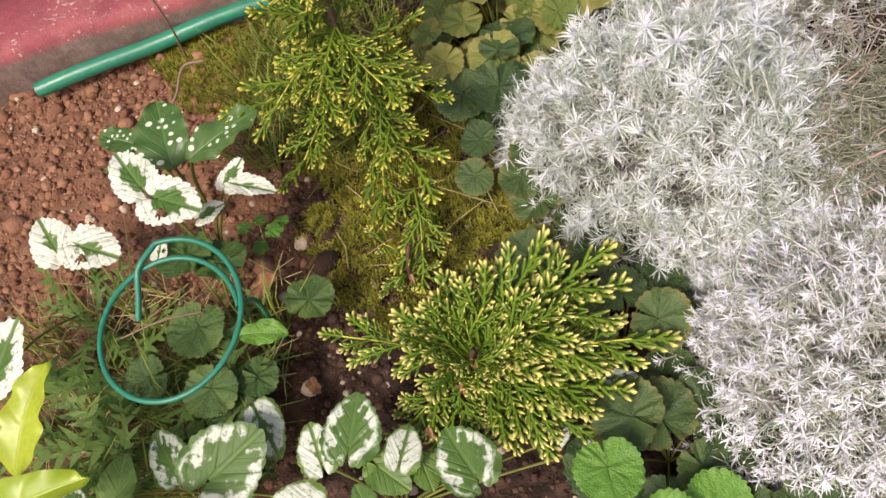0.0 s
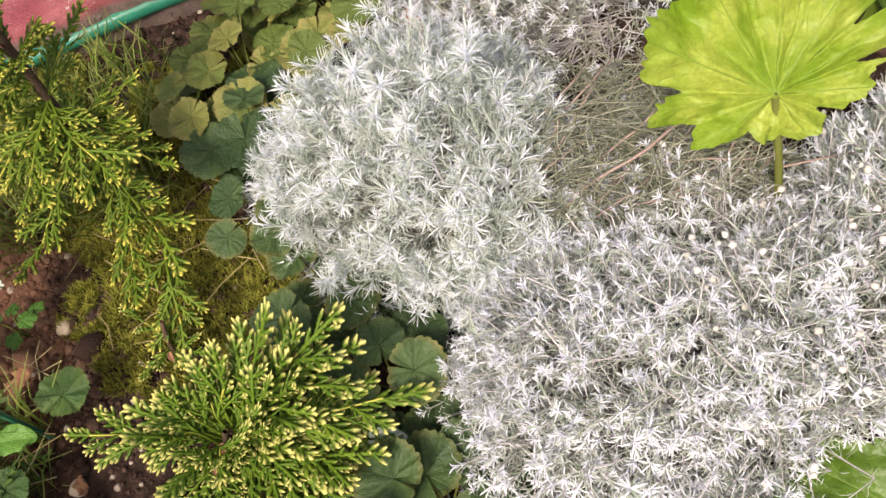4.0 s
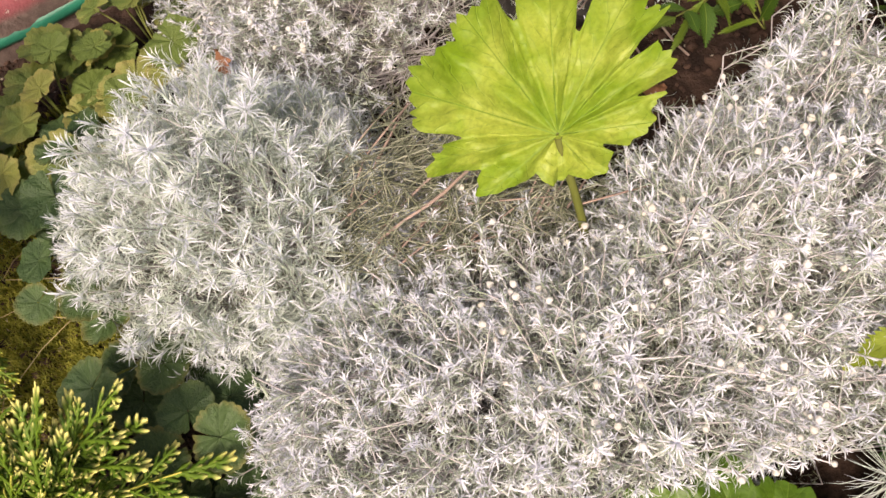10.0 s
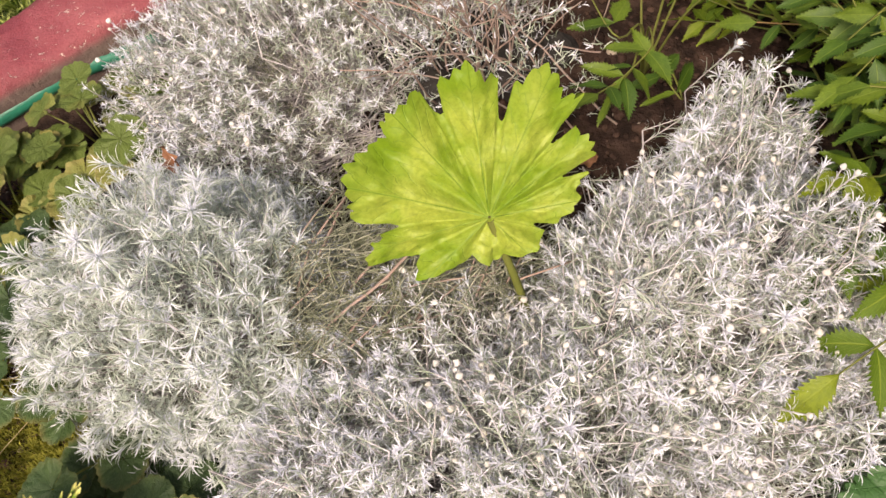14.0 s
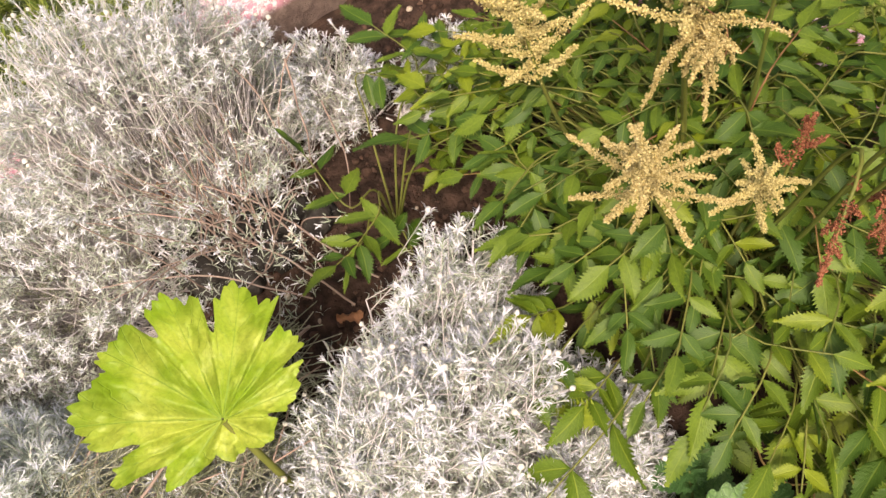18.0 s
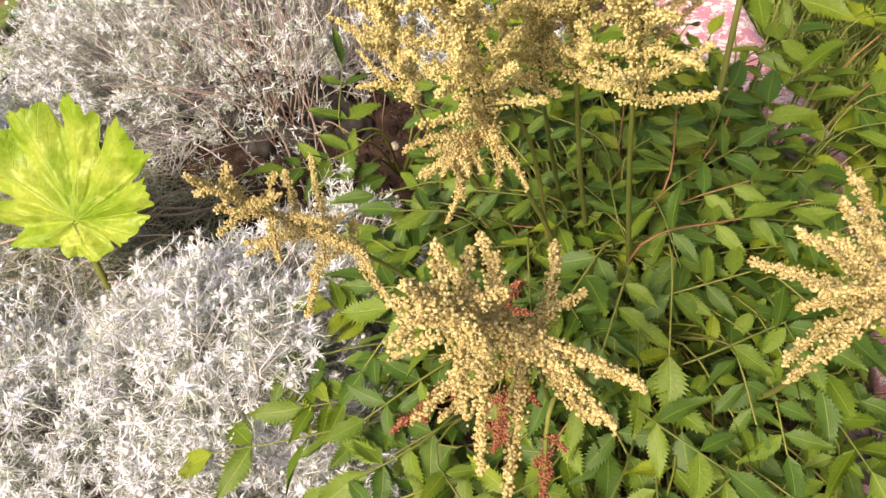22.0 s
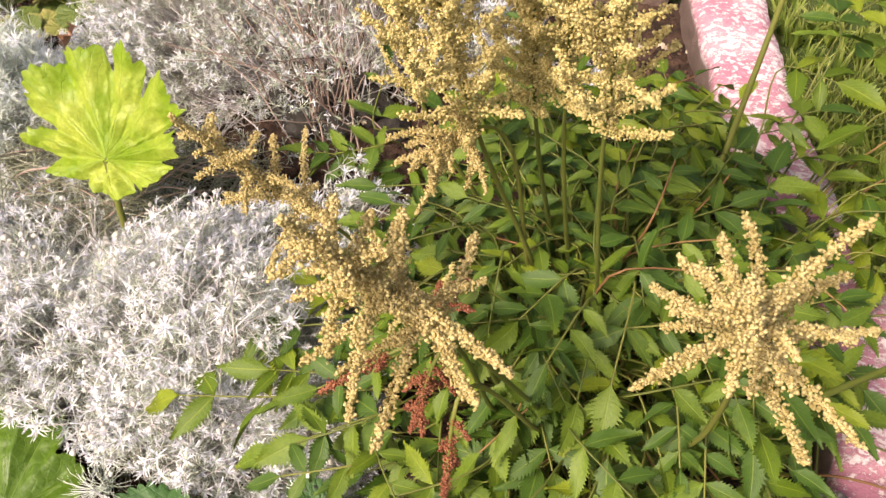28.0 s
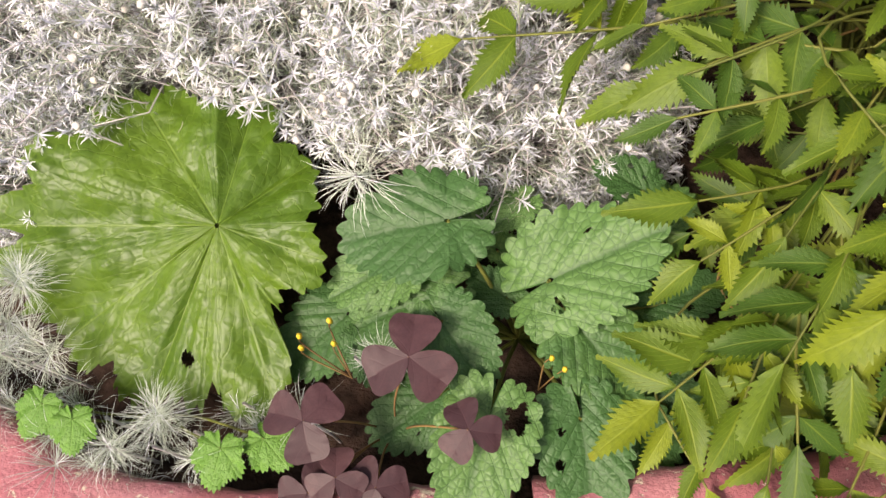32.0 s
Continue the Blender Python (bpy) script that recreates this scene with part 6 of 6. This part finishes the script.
def lamium(centre, leaves, seed, kinds=OVATE, label="trailing plant with green leaves boldly marked silver-white"):
    r = np.random.default_rng(seed)
    root = thing("variegated_plant", (*centre, 0.0), label, "leafy plant", "variegated plants")
    for k, (foot, tip, wide) in enumerate(leaves):
        stalked(root, OVATE_GREEN[k % 2] if wide < 0 else kinds[k % 4], (*centre, 0.0), foot, tip, r.normal(0, 8), abs(wide))


lamium((-0.42, 0.46), [((-0.450, 0.480, 0.165), (-0.481, 0.519, 0.180), 1.0), ((-0.423, 0.457, 0.175), (-0.366, 0.431, 0.186), 0.95), ((-0.365, 0.490, 0.140), (-0.346, 0.517, 0.150), 0.85), ((-0.350, 0.485, 0.145), (-0.303, 0.470, 0.150), 0.65), ((-0.389, 0.452, 0.140), (-0.359, 0.460, 0.150), 0.8), ((-0.454, 0.430, 0.100), (-0.454, 0.453, 0.100), 0.9)], 1, OVATE_YOUNG)
lamium((-0.56, 0.43), [((-0.571, 0.440, 0.110), (-0.602, 0.484, 0.120), 1.0), ((-0.545, 0.445, 0.115), (-0.488, 0.422, 0.120), 1.0), ((-0.602, 0.290, 0.120), (-0.578, 0.350, 0.140), 1.0)], 2, OVATE_YOUNG)
lamium((-0.38, 0.19), [((-0.352, 0.176, 0.120), (-0.296, 0.220, 0.135), 1.15), ((-0.392, 0.190, 0.110), (-0.422, 0.230, 0.110), 1.0), ((-0.318, 0.243, 0.100), (-0.292, 0.200, 0.100), 0.95), ((-0.447, 0.167, 0.110), (-0.442, 0.207, 0.120), -1.1), ((-0.491, 0.160, 0.100), (-0.510, 0.181, 0.100), 1.0), ((-0.255, 0.157, 0.100), (-0.296, 0.156, 0.110), 1.0)], 3)
lamium((-0.19, 0.17), [((-0.243, 0.188, 0.120), (-0.257, 0.227, 0.125), 1.05), ((-0.217, 0.199, 0.125), (-0.209, 0.253, 0.130), 1.1), ((-0.172, 0.189, 0.110), (-0.163, 0.224, 0.110), 1.1), ((-0.195, 0.188, 0.100), (-0.164, 0.165, 0.100), -1.05), ((-0.156, 0.193, 0.090), (-0.144, 0.164, 0.090), -1.0), ((-0.103, 0.174, 0.110), (-0.132, 0.220, 0.110), 1.1), ((-0.203, 0.150, 0.100), (-0.217, 0.173, 0.100), -1.0), ((-0.037, 0.212, 0.070), (-0.017, 0.228, 0.080), 1.0), ((0.005, 0.204, 0.070), (0.040, 0.232, 0.070), 0.9), ((0.027, 0.266, 0.080), (0.059, 0.258, 0.080), 0.8)], 4)

LUNG = [blade(0.58, 40, 6, 0, 0, 0.5, 0.7, 0.05, 0.15, 0.2, 0.04, 4, 0.015, 70 + k).mesh("leaf", SPOTTED) for k in range(3)]
lung = thing("spotted_leaf_plant", (-0.45, 0.56, 0.0), "plant with dark green leaves dotted with white", "leafy plant")
for k, (foot, tip, wide) in enumerate([((-0.445, 0.537, 0.120), (-0.473, 0.614, 0.150), 1.3), ((-0.507, 0.586, 0.100), (-0.550, 0.598, 0.120), 1.3), ((-0.418, 0.537, 0.130), (-0.344, 0.581, 0.160), 0.95), ((-0.508, 0.588, 0.090), (-0.588, 0.591, 0.060), 0.6)]):
    stalked(lung, LUNG[k % 3], (-0.445, 0.535, 0.0), foot, tip, 0, wide, 0.002)

HOST = [blade(0.5, 30, 6, 0, 0, 0.5, 0.6, 0.0, 0.25, 0.3, 0.04, 3, 0.0, 80 + k).mesh("leaf", HOSTA) for k in range(2)]
hosta = thing("hosta", (-0.56, 0.10, 0.0), "plant with smooth bright yellow-green leaves", "hosta")
for k, (foot, tip, wide) in enumerate([((-0.490, 0.165, 0.20), (-0.467, 0.240, 0.26), 0.9), ((-0.520, 0.118, 0.20), (-0.425, 0.155, 0.25), 0.75), ((-0.480, 0.118, 0.17), (-0.345, 0.134, 0.20), 0.42), ((-0.538, 0.175, 0.20), (-0.505, 0.205, 0.24), 0.9)]):
    stalked(hosta, HOST[k % 2], (-0.56, 0.09, 0.0), foot, tip, 0, wide, 0.0025)

# crenate-leaved plant at the front kerb: leaf foot, tip, kind, roll
BALM_LEAVES = [((0.640, 0.127, 0.120), (0.562, 0.093, 0.112), 0, -5), ((0.718, 0.111, 0.098), (0.788, 0.160, 0.132), 1, 4), ((0.655, 0.060, 0.105), (0.702, 0.024, 0.092), 0, 5), ((0.742, 0.089, 0.090), (0.801, 0.047, 0.080), 0, 0),
               ((0.705, 0.008, 0.095), (0.706, -0.066, 0.085), 2, 0), ((0.763, 0.026, 0.085), (0.791, -0.039, 0.080), 3, 0), ((0.607, 0.104, 0.080), (0.561, 0.060, 0.070), 1, 0), ((0.641, 0.085, 0.075), (0.581, 0.044, 0.065), 2, 5), ((0.765, 0.202, 0.085), (0.725, 0.210, 0.100), 3, 0), ((0.779, 0.035, 0.060), (0.841, 0.027, 0.050), 3, 0)]
UNDER_LEAVES = [((0.598, 0.041, 0.060), (0.629, 0.011, 0.050), 1, 0), ((0.797, 0.100, 0.050), (0.834, 0.073, 0.045), 1, 0), ((0.690, 0.099, 0.070), (0.655, 0.112, 0.068), 0, 0), ((0.684, 0.168, 0.090), (0.666, 0.143, 0.085), 0, 0),
                ((0.76, 0.14, 0.045), (0.80, 0.11, 0.045), 2, 0), ((0.66, 0.02, 0.045), (0.62, -0.03, 0.04), 1, 0), ((0.67, 0.14, 0.05), (0.61, 0.17, 0.05), 2, 0), ((0.80, 0.13, 0.06), (0.84, 0.16, 0.06), 2, 0), ((0.575, 0.06, 0.05), (0.535, 0.0, 0.045), 0, 0), ((0.77, 0.18, 0.06), (0.80, 0.225, 0.065), 0, 0), ((0.82, 0.06, 0.045), (0.87, 0.055, 0.05), 1, 0)]
CRENATE = [cordate(OVATE_CORDATE, 25, 0.16, 13, 225, 0.15, -0.05, 0.04, 0.014, 0.014, holes=holes, seed=90 + k).mesh("leaf", BALM) for k, holes in enumerate([(), ((0.22, 0.02, 0.07), (-0.1, 0.55, 0.018), (-0.22, 0.42, 0.018)), ((0.20, 0.30, 0.05), (-0.25, -0.05, 0.13), (0.3, 0.05, 0.07)), ((-0.28, 0.2, 0.09), (0.25, 0.4, 0.05), (0.2, 0.1, 0.04))])]
balm = thing("crenate_leaf_plant", (0.70, 0.09, 0.0), "plant with wrinkled green crenate leaves full of holes", "leafy plant")
for foot, tip, which, roll in BALM_LEAVES + UNDER_LEAVES:
    stalked(balm, CRENATE[which], (0.70, 0.09, 0.0), foot, tip, roll, 1.0, 0.0015)

heart = blade(1.12, 30, 7, 0, 0, 0.72, 0.36, 0.0, 0.10, 0.08, 0.012, 3, 0.0, 7)
across = np.tile(np.abs(np.linspace(-1, 1, 15)), 31)
heart.v[0][:, 1] -= 0.24 * (1 - across) ** 1.3 * np.clip(heart.uv[0][:, 1], 0, 1) ** 5
HEART = heart.mesh("leaflet", OXALIS)
ox = thing("purple_clover_plant", (0.63, -0.01, 0.0), "purple three-leaved sorrel among the green leaves", "sorrel")
for k, (x, y, z, size, to) in enumerate([(0.647, 0.025, 0.130, 0.031, -10), (0.590, -0.033, 0.115, 0.027, 30), (0.697, -0.007, 0.118, 0.021, -40), (0.618, -0.060, 0.092, 0.021, -20), (0.645, -0.058, 0.086, 0.022, 60), (0.602, -0.075, 0.086, 0.022, 10)]):
    rise = curve([(0.63, -0.01, 0.0), ((0.63 + x) / 2, (y - 0.01) / 2, z * 0.7), (x, y, z)], 10)
    stem = part("leaf_stalk", tubes(Bag(), [rise], 0.0008, 5).mesh("leaf_stalk", STALK_RED), ox)
    for j in range(3):
        a = radians(to + j * 120)
        part("leaflet", HEART, stem, leaf_pose((x, y, z), (x + size * math.sin(a), y + size * math.cos(a), z - 0.004), 0, 1.0))
for k, (x, y, z) in enumerate([(0.585, 0.035, 0.12), (0.595, 0.02, 0.125), (0.573, 0.012, 0.12), (0.567, 0.02, 0.115), (0.735, 0.055, 0.11), (0.745, 0.05, 0.11)]):
    d = np.array([0.006, 0.002, 0.004])
    part("bud", Bag().scatter(lump(k, 0.2, 1, 2.2), np.eye(3)[None] * 0.0022, [(x, y, z)]).mesh("bud", FLOWER_YELLOW), ox, None, "tiny yellow flower bud")
    part("bud_stalk", tubes(Bag(), [curve([(0.60, 0.01, 0.07) if x < 0.7 else (0.73, 0.04, 0.07), (x - 0.005, y, z - 0.02), (x, y, z)], 8)], 0.0006, 4).mesh("bud_stalk", STALK_RED), ox)

small = thing("small_lobed_leaf_plant", (0.43, -0.05, 0.0), "small lime-green lobed leaves by the front kerb", "leafy plant")
LOBED = palm([(0, 1.0, 30), (55, 0.8, 28), (-55, 0.8, 28), (110, 0.55, 26), (-110, 0.55, 26)], 0.5, 34, 0.12, 14, 180, -0.1, 0.05, 0.02, 180, 0.3, 77, sink=0.25).mesh("leaf", FRESH_LEAF)
for x, y, z, size, to in [(0.398, -0.085, 0.094, 0.030, 190), (0.425, -0.088, 0.094, 0.028, 160), (0.535, -0.075, 0.092, 0.032, 175), (0.56, -0.06, 0.088, 0.03, 120)]:
    stem = part("leaf_stalk", tubes(Bag(), [curve([(0.45, -0.05, 0.0), ((0.45 + x) / 2, y * 0.8, 0.06), (x, y + 0.01, z)], 8)], 0.001, 5).mesh("leaf_stalk", STALK), small)
    part("leaf", LOBED, stem, Matrix.Translation((x, y + 0.01, z)) @ pose(0, 0, 0, 0, 0, -to) @ pose(0, 0, 0, -8, 0, 0) @ Matrix.Diagonal((size, size, size, 1)))

weedlet = thing("small_weed", (-0.368, 0.486, 0.0), "small green weed with lobed leaves on the soil", "weed")
for x, y, z, size, to in [(-0.385, 0.495, 0.035, 0.016, -60), (-0.352, 0.487, 0.04, 0.018, 80), (-0.365, 0.472, 0.035, 0.016, 170), (-0.345, 0.503, 0.03, 0.014, 40), (-0.372, 0.506, 0.03, 0.014, 0)]:
    stem = part("leaf_stalk", tubes(Bag(), [curve([(-0.368, 0.486, 0.0), ((x - 0.368) / 2, (y + 0.486) / 2, z * 0.8), (x, y, z)], 8)], 0.0008, 5).mesh("leaf_stalk", STALK), weedlet)
    part("leaf", LOBED, stem, Matrix.Translation((x, y, z)) @ pose(0, 0, 0, 0, 0, -to) @ pose(0, 0, 0, -8, 0, 0) @ Matrix.Diagonal((size, size, size, 1)))
DOCK = blade(0.48, 24, 5, 0, 0, 0.6, 0.7, 0.0, 0.2, 0.12, 0.04, 6, 0.012, 88).mesh("leaf", FRESH_LEAF)
dock = thing("broad_weed", (-0.58, 0.29, 0.0), "low weed with plain oval green leaves", "weed")
for foot, tip, wide in [((-0.543, 0.313, 0.05), (-0.604, 0.310, 0.05), 1.1), ((-0.358, 0.338, 0.08), (-0.303, 0.338, 0.085), 1.1), ((-0.60, 0.26, 0.04), (-0.65, 0.24, 0.04), 1.0)]:
    stalked(dock, DOCK, (foot[0] - 0.01, foot[1] - 0.005, 0.0), foot, tip, 0, wide)

dark = "dark purple-green round leaf plant under the astilbe"
round_plant("dark_leaf_plant", (0.95, 0.44), [(0.938, 0.437, 0.15, 0.055, 200, -15), (0.98, 0.42, 0.13, 0.05, 100, -10), (0.90, 0.47, 0.10, 0.045, -60, -10)], PURPLE, dark, "leafy plant", "dark-leaved plants", 5)
round_plant("dark_leaf_plant", (1.19, 0.66), [(1.150, 0.630, 0.12, 0.036, 200, -15), (1.20, 0.33, 0.10, 0.04, 160, -10)], PURPLE, "dark purple-green round leaf plant beside the pink kerb", "leafy plant", "dark-leaved plants", 6)


# ---- weeds, straws, dry leaves ----
def cut_leaf(seed):
    r = np.random.default_rng(seed)
    bag = Bag()
    p = curve([(0, 0, 0), (0.02, 0.4, 0.08), (r.normal(0, 0.08), 1.0, 0.0)], 16)
    wide = 0.035 * (1 - np.linspace(0, 1, 16) ** 2) + 0.006
    for s in (0,):
        v = np.stack([p - np.array([1, 0, 0]) * wide[:, None], p + (0, 0, -0.008), p + np.array([1, 0, 0]) * wide[:, None]], 1).reshape(-1, 3)
        bag.add(v, sheet(16, 3), None, np.tile([(1, 0.5), (0, 0.5), (1, 0.5)], (16, 1)))
    for k in range(10):
        o = p[2 + int(k * 1.25)]
        s = -1 if k % 2 else 1
        long = 0.30 * math.sin(0.5 + k * 0.24) * r.uniform(0.7, 1.2)
        d = unit(np.array([s * 0.8, 0.6, r.normal(0, 0.15)]))
        n = np.array([-d[1], d[0], 0]) * 0.035
        e, m = o + d * long, o + d * long * 0.5
        bag.add([o - n, o + n, m + n * 0.9, m - n * 0.9, e], [[0, 1, 2, 3]], [[3, 2, 4]], [(0.5, 0.2), (0.5, 0.2), (0.5, 0.6), (0.5, 0.6), (0.5, 1)])
    return bag


CUT = [cut_leaf(k).mesh("leaf", WEED) for k in range(3)]
rng = np.random.default_rng(51)
for cx, cy, n in [(-0.50, 0.32, 9), (-0.45, 0.25, 11), (-0.53, 0.24, 10), (-0.40, 0.33, 7), (-0.47, 0.20, 9), (-0.36, 0.26, 7), (-0.55, 0.38, 7)]:
    weed = thing("cut_leaf_weed", (cx, cy, 0.0), "wispy green weed with finely cut leaves", "weed", "wispy weeds")
    for k in range(n):
        a = k * 2.4 + rng.normal(0, 0.3)
        long = rng.uniform(0.06, 0.11)
        d = np.array([math.cos(a), math.sin(a), rng.uniform(0.2, 1.0)])
        foot = np.array([cx, cy, 0.0]) + d * (0.3, 0.3, 1.0) * 0.06
        stalked(weed, CUT[k % 3], (cx, cy, 0.0), foot, tuple(foot + unit(d * (1, 1, 0.5)) * long), rng.normal(0, 25), 1.0, 0.0008)
blades = Bag()
for k in range(3):
    p = spread_on(50, (-0.66, 0.18, -0.33, 0.42))
    blades.scatter(tuft(5, 0.11, 0.08, 0.0012, 90 + k), spun(rng, len(p), 0.35) * rng.uniform(0.5, 1.2, len(p))[:, None, None], p)
    p = spread_on(70, (-0.42, 0.60, -0.2, 0.86))
    blades.scatter(tuft(6, 0.09, 0.07, 0.0011, 95 + k), spun(rng, len(p), 0.35) * rng.uniform(0.5, 1.2, len(p))[:, None, None], p)
whole("weed_grass", blades.mesh("weed_grass", GRASS), "thin wispy grass blades among the low plants", "grass", "stuff")
straws = Bag()
n = 170
a = np.concatenate([spread_on(140, (-0.62, 0.2, -0.33, 0.45), lift=0.03), spread_on(30, (-0.3, 0.35, 0.0, 0.8), lift=0.012)])
d = unit(rng.normal(0, 1, (n, 3)) * (1, 1, 0.15)) * rng.uniform(0.015, 0.05, (n, 1))
tubes(straws, np.stack([a - d, a + rng.normal(0, 0.003, (n, 3)), a + d], 1), 0.0007, 4)
whole("straw", straws.mesh("straw", STRAW), "dry straw stalks strewn among the weeds", "straw", "stuff")
for pts, r in [(((-0.48, 0.335, 0.10), (-0.43, 0.348, 0.11), (-0.385, 0.352, 0.115)), 0.0011), (((-0.53, 0.655, 0.03), (-0.50, 0.70, 0.05), (-0.49, 0.74, 0.06), (-0.46, 0.74, 0.065)), 0.002), (((-0.52, 0.80, 0.0), (-0.50, 0.78, 0.10), (-0.52, 0.80, 0.25), (-0.56, 0.83, 0.40)), 0.0016)]:
    twig = whole("dry_twig", tubes(Bag(), [curve(pts, 20)], r, 6).mesh("dry_twig", TWIG), "thin dry brown twig lying in the bed", "twig", group="dry twigs")
for k, (foot, tip) in enumerate([((-0.375, 0.40, 0.02), (-0.34, 0.43, 0.03)), ((-0.30, 0.31, 0.01), (-0.28, 0.29, 0.015)), ((0.13, 0.715, 0.13), (0.16, 0.665, 0.125)), ((0.45, 0.82, 0.08), (0.43, 0.86, 0.10)), ((0.55, 0.60, 0.012), (0.585, 0.59, 0.02)), ((0.07, 1.27, 0.02), (0.14, 1.24, 0.05))]):
    whole("dry_leaf", blade(0.55, 20, 4, 0, 0, 0.5, 0.7, 0.0, 0.6, -0.25, 0.08, 5, 0.02, 120 + k).mesh("dry_leaf", DRY_LEAF), "curled dry brown leaf", "dry leaf", group="dry leaves").matrix_world = leaf_pose(foot, tip, 20 * k, 0.4 if k == 2 else 1.0)
